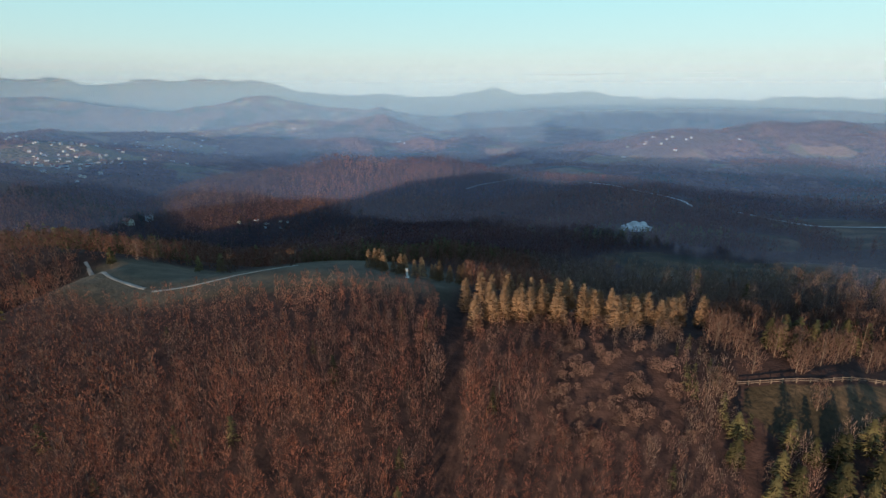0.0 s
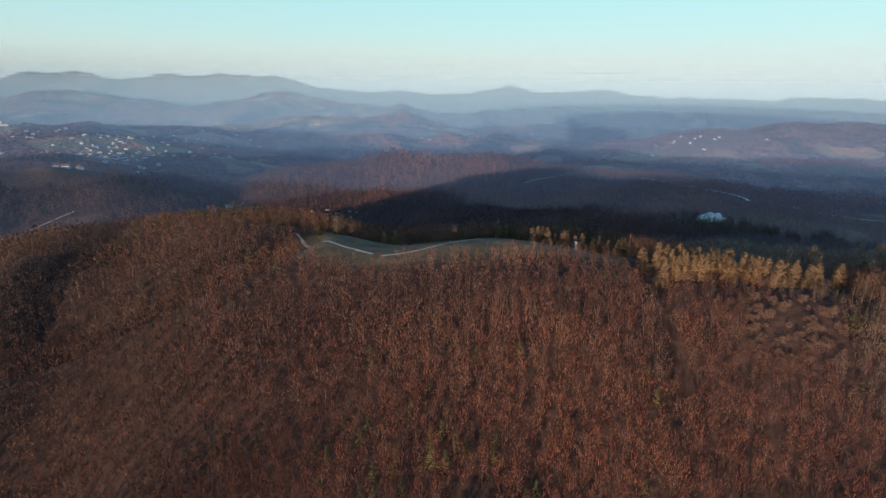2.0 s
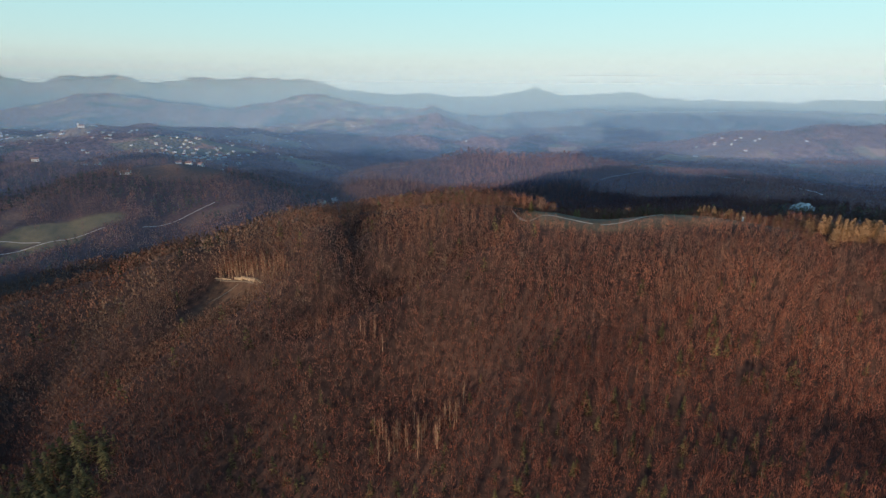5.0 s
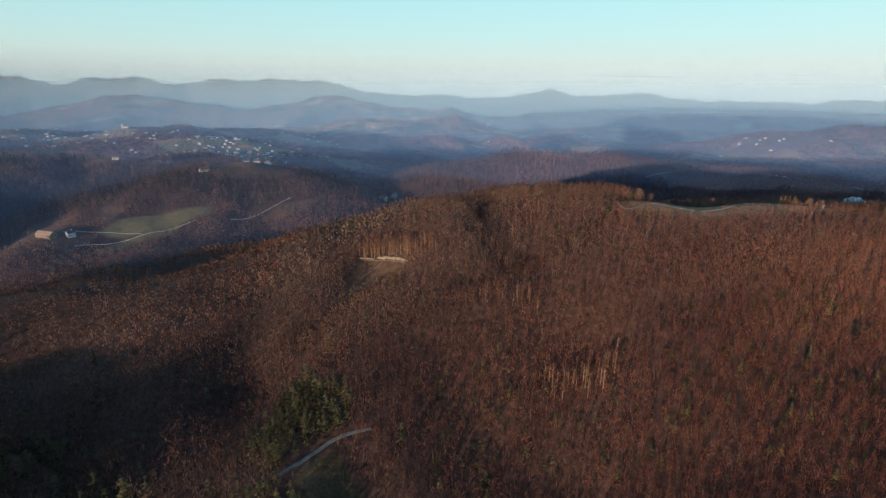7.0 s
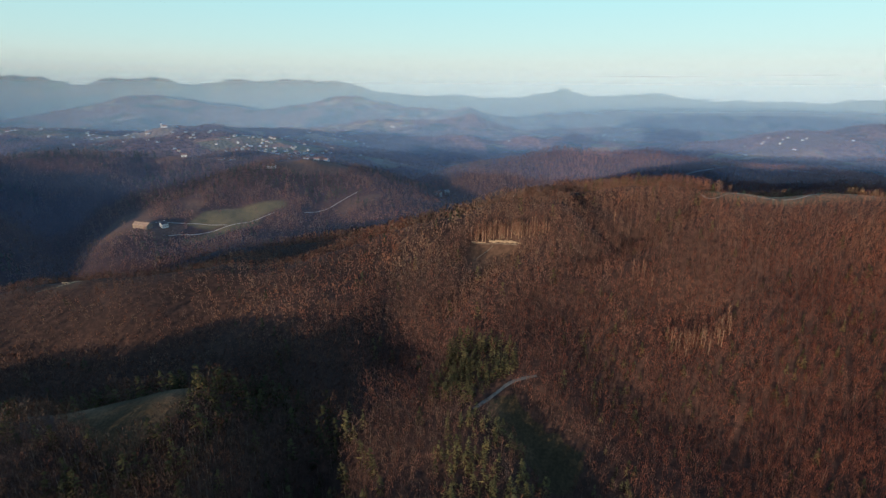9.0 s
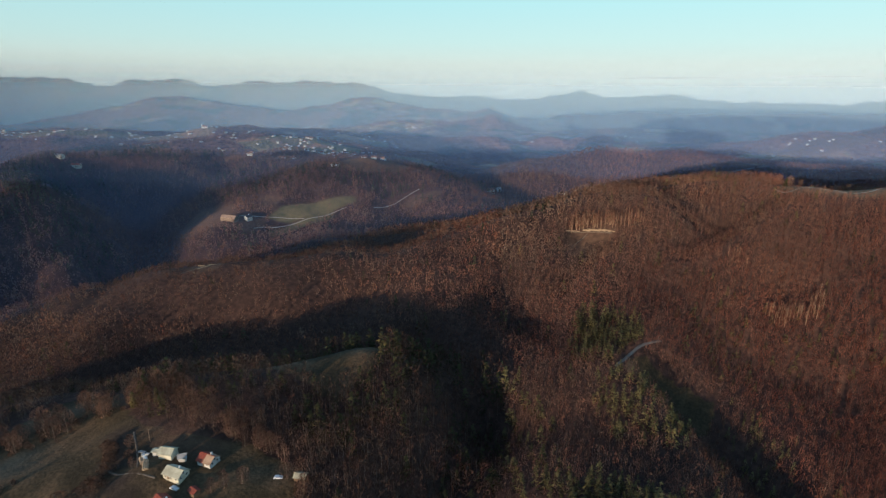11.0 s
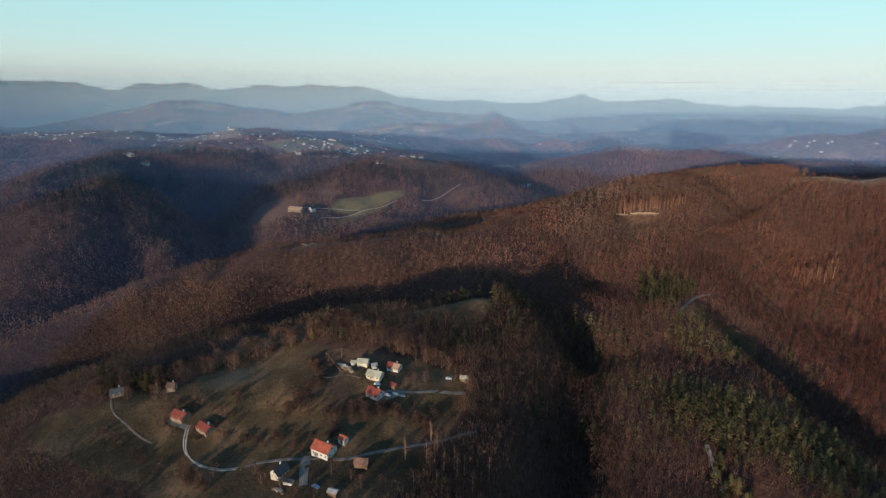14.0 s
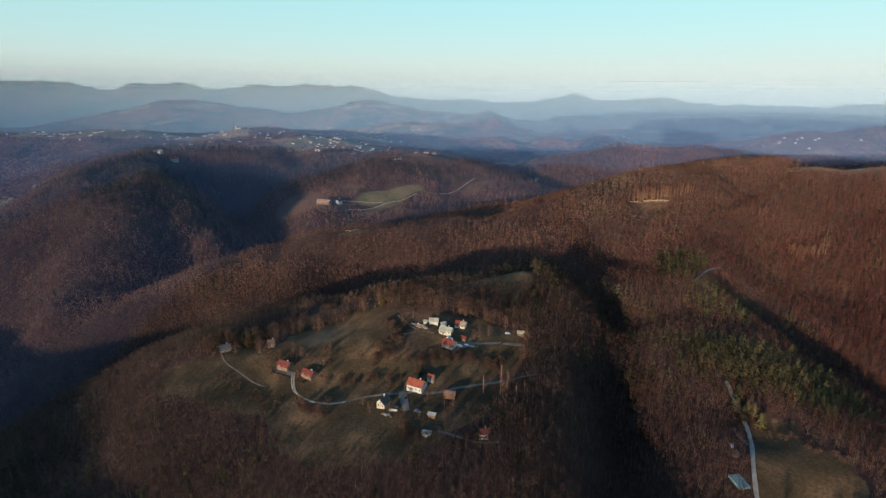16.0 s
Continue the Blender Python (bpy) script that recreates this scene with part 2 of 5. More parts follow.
# west ridge
ridge([(-695, 560, 147), (-780, 546, 160), (-850, 505, 173), (-930, 450, 177), (-980, 370, 152), (-1060, 290, 104), (-1150, 190, 60)], 0.62, 30)
ridge([(-930, 450, 166), (-925, 384, 162), (-865, 318, 146), (-815, 285, 126), (-765, 240, 110), (-722, 205, 92), (-690, 178, 76), (-665, 158, 58)], 0.62, 16)
ridge([(-865, 318, 142), (-840, 250, 116), (-800, 180, 92), (-768, 120, 80), (-742, 75, 70), (-735, 40, 50)], 0.62, 18)
ridge([(-925, 384, 158), (-935, 280, 130), (-950, 180, 95), (-970, 80, 60)], 0.6, 22)
# hamlet hill
ridge([(-330, -20, 112), (-380, -25, 128), (-420, -35, 145), (-470, -48, 146), (-513, -60, 138), (-560, -100, 124), (-605, -140, 100), (-680, -200, 55)], 0.52, 38)
ridge([(-448, -90, 138), (-450, -140, 128), (-450, -180, 115), (-440, -240, 98), (-430, -330, 80)], 0.42, 75)
# pine knoll and road to the south-east
ridge([(-250, 20, 132), (-268, -10, 143), (-285, -60, 131), (-295, -100, 128), (-290, -150, 127), (-270, -220, 112)], 0.50, 32)
ridge([(-110, 10, 146), (-120, -60, 140), (-130, -150, 130)], 0.42, 50)
# unseen ridge beyond the hamlet to the south-west, added to shade the western woods
ridge([(-1250, -280, 80), (-1000, -420, 112), (-900, -475, 138), (-860, -500, 152), (-780, -545, 147), (-725, -590, 128), (-660, -680, 90)], 0.40, 50)
# unseen hills added behind the flight line to shade the hamlet's lower slopes
ridge([(-720, -480, 110), (-660, -490, 138), (-600, -482, 148), (-535, -462, 152), (-460, -440, 142), (-400, -420, 138), (-340, -390, 144), (-250, -365, 144), (-150, -340, 142)], 0.42, 30)
# farther hills
ridge([(-2400, 1150, 95), (-1835, 1309, 110), (-1500, 1330, 112), (-1186, 1315, 129), (-1060, 1290, 112), (-976, 1250, 110), (-800, 1100, 98), (-640, 980, 96)], 0.16, 90)
ridge([(-1186, 1315, 127), (-1150, 1600, 105), (-1000, 1900, 85)], 0.16, 90)
ridge([(-4152, 2900, 132), (-3259, 3132, 110), (-2924, 3132, 107), (-2585, 3132, 134), (-2328, 3132, 132), (-2044, 3132, 98), (-1721, 3132, 94), (-1436, 3155, 87), (-1223, 3225, 116), (-1081, 3248, 130), (-909, 3248, 118), (-598, 3248, 95), (-392, 3190, 110), (-222, 3132, 65), (121, 3132, -14)], 0.30, 35)
ridge([(420, 1450, 81), (541, 1450, 89), (634, 1500, 114), (800, 1550, 113), (956, 1600, 126), (1120, 1650, 139), (1255, 1700, 154), (1375, 1700, 150), (1700, 1720, 165), (2600, 1700, 175)], 0.26, 60)
ridge([(1255, 1700, 148), (1120, 1450, 112), (1050, 1250, 82)], 0.30, 45)
ridge([(1700, 1720, 160), (1600, 1400, 110), (1550, 1150, 80)], 0.30, 45)
ridge([(250, 1010, 104), (500, 1060, 94), (760, 1120, 82), (1000, 1150, 66)], 0.22, 50)
ridge([(-350, 2150, 60), (0, 2200, 66), (365, 2300, 49), (437, 2300, 70), (582, 2300, 81), (708, 2300, 54), (1000, 2450, 70)], 0.20, 50)
# mountains at the horizon
ridge([(-5300, 4100, 390), (-4309, 4250, 351), (-4163, 4250, 334), (-4022, 4250, 299), (-3828, 4250, 273), (-3636, 4250, 242), (-3512, 4250, 247), (-3429, 4250, 293), (-3375, 4250, 322), (-3325, 4250, 326), (-3181, 4250, 313), (-3089, 4250, 283), (-2966, 4250, 290), (-2848, 4250, 278), (-2730, 4250, 252)], 0.5, 4)
ridge([(-2869, 4500, 251), (-2715, 4500, 261), (-2536, 4500, 276), (-2334, 4500, 291), (-2085, 4500, 292), (-1888, 4500, 279), (-1690, 4500, 280), (-1495, 4500, 268), (-1301, 4500, 237), (-1156, 4500, 205), (-1011, 4500, 178)], 0.45, 6)
ridge([(-1043, 4700, 165), (-640, 4700, 158), (-241, 4700, 152), (103, 4700, 164), (273, 4700, 184), (369, 4700, 208), (465, 4700, 220), (539, 4700, 209), (662, 4700, 177), (879, 4700, 164), (974, 4700, 179), (1163, 4700, 196), (1307, 4700, 182), (1499, 4700, 155), (1876, 4700, 148), (2343, 4700, 132), (3105, 4700, 149), (5300, 4500, 160)], 0.45, 6)
ridge([(-1700, 4200, 95), (-1557, 4200, 160), (-1365, 4200, 184), (-1082, 4200, 174), (-801, 4200, 130), (-500, 4150, 80)], 0.40, 15)
ridge([(-4600, 3300, 180), (-3360, 3300, 167), (-3127, 3300, 162), (-2854, 3300, 179), (-2585, 3300, 188), (-2360, 3300, 175), (-2212, 3300, 152), (-1918, 3300, 109), (-1700, 3250, 80)], 0.34, 18)
ridge([(-2118, 3900, 123), (-1768, 3900, 147), (-1509, 3900, 169), (-1253, 3900, 179), (-1001, 3900, 133), (-749, 3900, 94), (-300, 3800, 60)], 0.34, 18)
ridge([(200, 3500, 60), (700, 3600, 95), (1100, 3500, 80), (1700, 3400, 110), (2600, 3200, 120)], 0.22, 80)

VALLEYS = []


def valley(points, depth, width):
    VALLEYS.append((np.array(points, float), depth, width))


# brooks between the hills and gullies on the slopes
valley([(-395, 24), (-470, 14), (-540, 2), (-610, -25), (-680, -65), (-760, -110)], 16, 26)
valley([(-334, -35), (-340, -55), (-349, -87), (-356, -124), (-360, -170), (-372, -240)], 16, 17)
valley([(-258, -8), (-244, -32), (-228, -60), (-214, -95), (-195, -150)], 13, 14)
valley([(-292, 78), (-282, 91), (-271, 107), (-256, 122)], 7, 8)
valley([(4, 148), (3, 124), (2, 106), (0, 84)], 5, 4)
valley([(-185, 118), (-197, 119), (-203, 130), (-210, 143), (-213, 158), (-208, 180)], 8, 6)
valley([(-124, 172), (-136, 146), (-158, 128), (-188, 112), (-215, 92)], 8, 9)
valley([(-690, 235), (-730, 320), (-780, 390), (-850, 425)], 26, 42)


# hollows and rises on the slopes: x, y, radius, lift
DENTS = [(-200, 12, 55, -14), (-140, 55, 45, -6), (-308, 70, 32, -12), (-270, 141, 26, -6), (-500, 86, 32, 7), (25, 96, 45, -6), (-100, 10, 40, -2), (-518, -57, 22, -3), (-338, -70, 26, -2), (-690, 965, 110, 13), (-1180, 1305, 60, 10)]
# swells and hollows of the west ridge and its spurs
DENTS += [(-900, 295, 100, 13.7), (-900, 385, 42, -9.1), (-900, 460, 42, -10.1), (-885, 280, 18, -7.3), (-870, 190, 42, 15.3), (-855, 145, 100, 35.1), (-825, 100, 28, 17.5), (-825, 475, 18, -6.3), (-795, 40, 18, 24.4), (-780, 205, 18, -1.3), (-750, 85, 18, -7.2), (-750, 115, 28, -10.6), (-750, 460, 28, 10.7), (-735, 520, 18, -12.1), (-720, -35, 42, 8.9), (-720, 190, 18, 10.5), (-720, 565, 18, 5.3), (-660, 250, 100, -4.9), (-660, 550, 100, 9.4)]
# of the farm hill, the hamlet hill and the valley between
DENTS += [(-630, 340, 18, 4.6), (-615, 10, 100, 16.9), (-585, -170, 18, 6.5), (-585, 40, 18, 6.1), (-585, 340, 18, -4.6), (-555, -65, 18, -5.9), (-540, 145, 42, -3.1), (-525, 40, 28, -4.5), (-525, 250, 28, 12.9), (-525, 310, 18, 8.3), (-510, -50, 42, -11.1), (-510, 280, 42, 16.9), (-495, 160, 18, -4), (-480, 85, 18, 5.2), (-480, 385, 18, 7.3), (-465, 190, 18, 8.7), (-450, 130, 18, 3.1), (-450, 400, 18, -4), (-435, 85, 18, -3.3), (-405, -50, 18, -4.9), (-405, 205, 28, -7.6), (-405, 460, 18, 4), (-390, -5, 18, 12.7), (-390, 400, 28, 13.1), (-360, 40, 18, 1.6), (-345, -125, 28, -2.2), (-345, -65, 18, 9.8), (-345, 115, 28, -7.3), (-345, 145, 18, -5.1)]
# of the main hill
DENTS += [(-330, 205, 65, -14.3), (-315, 40, 18, -9.1), (-300, -140, 18, -9.4), (-300, -50, 18, -7.1), (-300, -5, 18, -7.2), (-300, -5, 65, 9.9), (-300, 610, 100, -4.6), (-270, 130, 18, -11.7), (-255, -110, 28, 2.5), (-255, 10, 18, 8.4), (-255, 55, 28, 0.8), (-225, 145, 18, 10.5), (-210, 190, 18, -4.5), (-195, 10, 28, -3.7), (-195, 85, 18, 3.1), (-195, 145, 18, -4.5), (-165, 70, 18, -10.9), (-150, 25, 18, 4.7), (-150, 130, 42, 5.8), (-135, 55, 18, 4.6), (-90, 25, 42, 3.8), (-75, 190, 18, -4.3), (-45, 100, 18, 2.7), (-15, 40, 28, -13.1), (15, 190, 28, -12.7), (60, 115, 28, 6), (60, 160, 18, -7.6), (90, 115, 18, 4.4)]


def lattice(i, j, seed):
    v = np.sin(i * 127.1 + j * 311.7 + seed * 74.7) * 43758.5453
    return v - np.floor(v)


def patches(x, y, size, seed):
    """Smooth random field from -1 to 1 with hills of the given size."""
    u, v = x / size, y / size
    i, j = np.floor(u), np.floor(v)
    a, b = u - i, v - j
    a, b = a * a * (3 - 2 * a), b * b * (3 - 2 * b)
    low = (1 - a) * lattice(i, j, seed) + a * lattice(i + 1, j, seed)
    top = (1 - a) * lattice(i, j + 1, seed) + a * lattice(i + 1, j + 1, seed)
    return 2 * ((1 - b) * low + b * top) - 1


def distance_share(x, y):
    d = np.hypot(x + 300, y - 150)
    return np.clip((d - 700) / 900, 0.0, 1) * np.clip((4600 - d) / 1500, 0.12, 1)


def relief(x, y):
    """Side ridges and gullies of the farther hills."""
    total = np.zeros(x.shape)
    for size, lift, seed in ((430, 42, 3), (210, 24, 5), (100, 12, 7), (52, 5, 9)):
        total += lift * (0.38 - np.abs(patches(x * 0.96 + y * 0.28, y * 0.96 - x * 0.28, size, seed)))
    # crags of the mountains
    crag = np.zeros(x.shape)
    for size, lift, seed in ((260, 34, 41), (120, 18, 43), (60, 10, 45)):
        crag += lift * (0.30 - np.abs(patches(x * 0.9 + y * 0.44, y * 0.9 - x * 0.44, size, seed)))
    return distance_share(x, y) * total + np.clip((y - 3700) / 400, 0, 1) * crag


def ridge_height(x, y):
    total = np.full(x.shape, 0.0)
    for points, slope, width in RIDGES:
        best = np.full(x.shape, -1e9)
        for a, b in zip(points[:-1], points[1:]):
            u = b[:2] - a[:2]
            s = np.clip(((x - a[0]) * u[0] + (y - a[1]) * u[1]) / (u @ u), 0, 1)
            d2 = (x - a[0] - s * u[0]) ** 2 + (y - a[1] - s * u[1]) ** 2
            best = np.maximum(best, a[2] + s * (b[2] - a[2]) - slope * (np.sqrt(d2 + width * width) - width))
        total += np.exp(np.clip(best / 5.0, -60, 60))
    height = 5.0 * np.log(total + math.exp(20 / 5.0))
    for cx, cy, radius, lift in DENTS:
        height += lift * np.exp(-((x - cx) ** 2 + (y - cy) ** 2) / (2 * radius * radius))
    for points, depth, width in VALLEYS:
        best = np.full(x.shape, 1e9)
        for a, b in zip(points[:-1], points[1:]):
            u = b[:2] - a[:2]
            s = np.clip(((x - a[0]) * u[0] + (y - a[1]) * u[1]) / (u @ u), 0, 1)
            best = np.minimum(best, (x - a[0] - s * u[0]) ** 2 + (y - a[1] - s * u[1]) ** 2)
        height -= depth * np.exp(-best / (width * width))
    return height

COVER = {"meadow": [], "bare": [], "felled": [], "lush": [], "soil": [], "dry": []}


def cover(kind, points, soft=4.0):
    COVER[kind].append((np.array(points, float), soft))


def inside(points, x, y):
    """How far inside a plot each place lies, in metres (outside: minus)."""
    far, odd = np.full(x.shape, 1e9), np.zeros(x.shape, bool)
    for a, b in zip(points, np.roll(points, -1, axis=0)):
        u = b - a
        s = np.clip(((x - a[0]) * u[0] + (y - a[1]) * u[1]) / (u @ u), 0, 1)
        far = np.minimum(far, np.hypot(x - a[0] - s * u[0], y - a[1] - s * u[1]))
        cross = (a[1] > y) != (b[1] > y)
        at = a[0] + (y - a[1]) / (u[1] if u[1] else 1e-9) * u[0]
        odd ^= cross & (x < at)
    return np.where(odd, far, -far)


def covered(kind, x, y):
    best = np.zeros(x.shape)
    if kind == "meadow":
        # patchwork of fields on the farther hills
        away = np.clip((np.hypot(x + 350, y - 200) - 620) / 200, 0, 1)
        patch = patches(x, y, 190, 21) + 0.6 * patches(x, y, 70, 22)
        best = away * np.clip((patch - 0.60) * 5, 0, 1)
    for points, soft in COVER[kind]:
        lo, hi = points.min(0) - 20, points.max(0) + 20
        near = (x > lo[0]) & (x < hi[0]) & (y > lo[1]) & (y < hi[1])
        if near.any():
            best[near] = np.maximum(best[near], np.clip(inside(points, x[near], y[near]) / soft + 0.5, 0, 1))
    return best


# hamlet pastures
cover("meadow", [(-528, -38), (-505, -38), (-476, -64), (-455, -73), (-431, -72), (-400, -82), (-403, -105), (-409, -124), (-419, -148), (-437, -163), (-449, -176), (-454, -182), (-472, -185), (-497, -182), (-515, -166), (-528, -144), (-557, -140), (-593, -130), (-601, -110), (-569, -109), (-564, -98), (-534, -91), (-540, -73)])
cover("meadow", [(-446, -20), (-425, -12), (-404, -6), (-391, 6), (-387, -20), (-400, -45), (-415, -38), (-430, -30)])
cover("bare", [(-555, 112), (-546, 122), (-534, 120), (-533, 108), (-545, 104)])
cover("meadow", [(-296, -136), (-287, -134), (-277, -138), (-284, -156), (-273, -165), (-269, -178), (-300, -215), (-330, -210), (-315, -182), (-306, -162), (-299, -148)])
cover("meadow", [(-274, -3), (-262, 7), (-249, -5), (-232, -16), (-243, -30), (-263, -14)])
cover("bare", [(-423, -124), (-405, -112), (-404, -122), (-419, -130)], 8)
cover("bare", [(-470, -66), (-452, -72), (-436, -76), (-440, -82), (-462, -78)], 12)
# dry banks and edges
cover("dry", [(-545, -74), (-533, -65), (-519, -52), (-502, -46), (-488, -46), (-488, -42), (-504, -40), (-521, -46), (-536, -59)], 6)
cover("dry", [(-525, -90), (-519, -73), (-513, -69), (-507, -83), (-516, -92)], 8)
# dug plots beside the houses
cover("soil", [(-487, -68), (-477, -64), (-460, -89), (-474, -87)], 3.0)
cover("soil", [(-472, -90), (-457, -94), (-449, -107), (-461, -110)], 3.0)
# farm fields
cover("bare", [(-722, 385), (-712, 415), (-690, 425), (-660, 405), (-636, 352), (-641, 318), (-668, 306), (-700, 335)])
cover("lush", [(-598, 358), (-591, 384), (-572, 396), (-552, 405), (-511, 427), (-506, 414), (-533, 385), (-573, 357)])
cover("lush", [(-588, 336), (-558, 365), (-528, 393), (-525, 376), (-576, 328)])
cover("meadow", [(-598, 358), (-591, 384), (-572, 396), (-552, 405), (-511, 427), (-506, 414), (-533, 385), (-573, 357)])
cover("bare", [(-652, 345), (-655, 318), (-600, 318), (-598, 352), (-625, 356)])
cover("bare", [(-640, 424), (-600, 408), (-594, 372), (-612, 380)])
cover("meadow", [(-588, 336), (-558, 365), (-528, 393), (-525, 376), (-576, 328)])
cover("bare", [(-545, 505), (-565, 540), (-540, 590), (-480, 600), (-455, 565), (-470, 520), (-515, 500)])
cover("bare", [(-745, 540), (-720, 590), (-640, 620), (-600, 595), (-640, 565), (-696, 548)])
cover("bare", [(-452, 424), (-440, 448), (-399, 472), (-400, 442), (-440, 414)])
# hilltop pasture
cover("meadow", [(-126, 176), (-118, 150), (-100, 143), (-83, 140), (-68, 143), (-58, 146), (-46, 149), (-30, 150), (-13, 147), (0, 146), (8, 168), (14, 195), (-10, 222), (-45, 232), (-80, 215), (-110, 195)])
cover("dry", [(-126, 176), (-118, 150), (-100, 143), (-83, 140), (-68, 143), (-58, 146), (-46, 149), (-30, 150), (-13, 147), (0, 146), (8, 168), (14, 195), (-10, 222), (-45, 232), (-80, 215), (-110, 195)], 10)
# east clearing, paddock and plateau fields
cover("felled", [(22, 106), (30, 117), (45, 119), (54, 115), (53, 106), (50, 95), (40, 91), (25, 95)])
cover("meadow", [(67, 106), (78, 107), (88, 107.5), (107, 113), (125, 118), (122, 100), (94, 96), (81, 93), (72, 93), (64, 97)])
cover("meadow", [(84, 284), (109, 290), (151, 275), (190, 275), (215, 227), (200, 190), (134, 200), (91, 225)])
cover("meadow", [(190, 352), (221, 374), (238, 356), (227, 322), (206, 298), (196, 325)])
cover("meadow", [(262, 446), (322, 450), (330, 370), (262, 290), (240, 300), (262, 366)])
# felled slope on the main hill
cover("bare", [(-281, 149), (-264, 146), (-250, 135), (-253, 127), (-270, 122), (-283, 108), (-284, 128)], 3.0)
# open land of the far villages
cover("meadow", [(-1900, 1180), (-1500, 1210), (-1250, 1200), (-1120, 1240), (-1150, 1340), (-1500, 1380), (-1900, 1360)], 40)
cover("meadow", [(-1040, 1180), (-880, 1060), (-700, 880), (-640, 940), (-700, 1280), (-930, 1310)], 40)
cover("meadow", [(-1000, 1700), (-850, 1650), (-680, 1560), (-700, 1680), (-900, 1850)], 40)
cover("bare", [(430, 1390), (545, 1424), (613, 1455), (780, 1500), (770, 1420), (593, 1330), (510, 1320)], 30)
cover("meadow", [(-1150, 2480), (-950, 2600), (-650, 2750), (-650, 2950), (-900, 2930), (-1200, 2700)], 60)


def height(x, y):
    """Ground level, with small unevenness."""
    x, y = np.asarray(x, float), np.asarray(y, float)
    rough = 1.1 * np.sin(x / 17.0 + 2.1 * np.sin(y / 31.0)) * np.sin(y / 19.0 + 1.7 * np.sin(x / 27.0))
    broad = 3.0 * np.sin(x / 61.0 + 1.3 * np.sin(y / 83.0)) * np.sin(y / 71.0 + 1.1 * np.sin(x / 97.0))
    # banks and terraces of the hamlet's pastures
    bank = np.exp(-(((x + 490) / 95) ** 2 + ((y + 105) / 70) ** 2) ** 2) * (2.4 * patches(0.5 * x + 0.25 * y, 0.8 * y - 0.9 * x, 14, 31) + 0.7 * patches(x, y, 9, 33))
    return ridge_height(x, y) + rough + 0.6 * broad + relief(x, y) + bank


GRID = {}


def sheet(x, y):
    """Level of the ground mesh itself."""
    x, y = np.atleast_1d(np.asarray(x, float)), np.atleast_1d(np.asarray(y, float))
    i = np.clip(np.searchsorted(GRID["x"], x) - 1, 0, len(GRID["x"]) - 2)
    j = np.clip(np.searchsorted(GRID["y"], y) - 1, 0, len(GRID["y"]) - 2)
    u = (x - GRID["x"][i]) / (GRID["x"][i + 1] - GRID["x"][i])
    v = (y - GRID["y"][j]) / (GRID["y"][j + 1] - GRID["y"][j])
    z = GRID["z"]
    return (1 - v) * ((1 - u) * z[j, i] + u * z[j, i + 1]) + v * ((1 - u) * z[j + 1, i] + u * z[j + 1, i + 1])


def level(x, y):
    return float(sheet(x, y)[0])


# lanes and tracks: points, width, surface
ROADS = []


def road(name, label, points, width, mat):
    ROADS.append((points, width, name, label, mat))


road("lane", "grey gravel lane to the upper houses", [(-437, -101), (-427, -101), (-417, -99), (-406, -96), (-401, -94)], 1.5, M_ROAD)
road("lane", "grey gravel lane across the pasture", [(-395, -114), (-404, -119), (-422, -128), (-435, -135), (-445, -140), (-456, -140), (-462, -140), (-471, -138), (-478, -140), (-486, -142)], 1.1, M_ROAD)
for off in (-0.55, 0.55):
    road("track", "worn wheel rut of the farm track in the grass", [(-487 + off * 0.2, -143 - off), (-497 + off * 0.3, -141.5 - off), (-508 + off * 0.5, -137.5 - off * 0.8), (-516 + off * 0.8, -132 - off * 0.5), (-521 + off, -126), (-522.5 + off, -121), (-523 + off, -117)], 0.5, M_CHALK)
road("yard", "grey gravel yard before the low house", [(-535, -113.5), (-530, -115.5), (-525, -117.5), (-522, -119)], 2.2, M_ROAD)
road("yard", "grey gravel yard beside the red-roofed house", [(-438.5, -107), (-436, -105.5), (-432.5, -103), (-428, -101)], 3.0, M_ROAD)
road("path", "narrow trodden path beside the dug plot", [(-474, -70), (-470, -75), (-466, -80), (-459, -90)], 0.5, M_TRACK)
road("path", "narrow trodden path below the dug plot", [(-474, -88), (-467, -91), (-459, -93), (-450, -94)], 0.5, M_TRACK)
road("yard", "grey gravel yard between the houses", [(-462, -138), (-461, -144), (-459, -150), (-458, -154)], 3.4, M_ROAD)
road("lane", "grey lane at the wood's edge", [(-443, -164), (-435, -165), (-427, -168), (-416, -166)], 1.1, M_ROAD)
road("track", "earth track across the lower pasture", [(-569, -103), (-562, -113), (-552, -118), (-536, -125)], 0.8, M_TRACK)
road("road", "pale gravel road along the knoll", [(-298, -112), (-298, -124), (-298, -138), (-301, -148), (-305, -157), (-309, -166), (-312, -174), (-317, -190), (-322, -220)], 1.6, M_CHALK)
road("track", "gravel branch to the huts", [(-304, -138), (-305, -146), (-303, -152)], 1.0, M_ROAD)
road("track", "pale field track by the farm", [(-604, 330), (-597, 340), (-563, 358), (-529, 385), (-514, 398)], 1.0, M_CHALK)
road("track", "pale field track above the farm", [(-628, 348), (-606, 356), (-586, 364), (-557, 366)], 0.8, M_CHALK)
road("track", "pale field track on the far slope", [(-482, 408), (-475, 415), (-458, 430), (-441, 454), (-432, 466)], 1.0, M_CHALK)
road("track", "pale track on the hilltop pasture", [(-128, 181), (-122, 175), (-105, 158), (-91, 152)], 1.1, M_CHALK)
road("track", "pale track on the hilltop pasture", [(-88, 150), (-77, 152), (-70, 156), (-65, 162), (-57, 168), (-50, 174)], 1.0, M_CHALK)
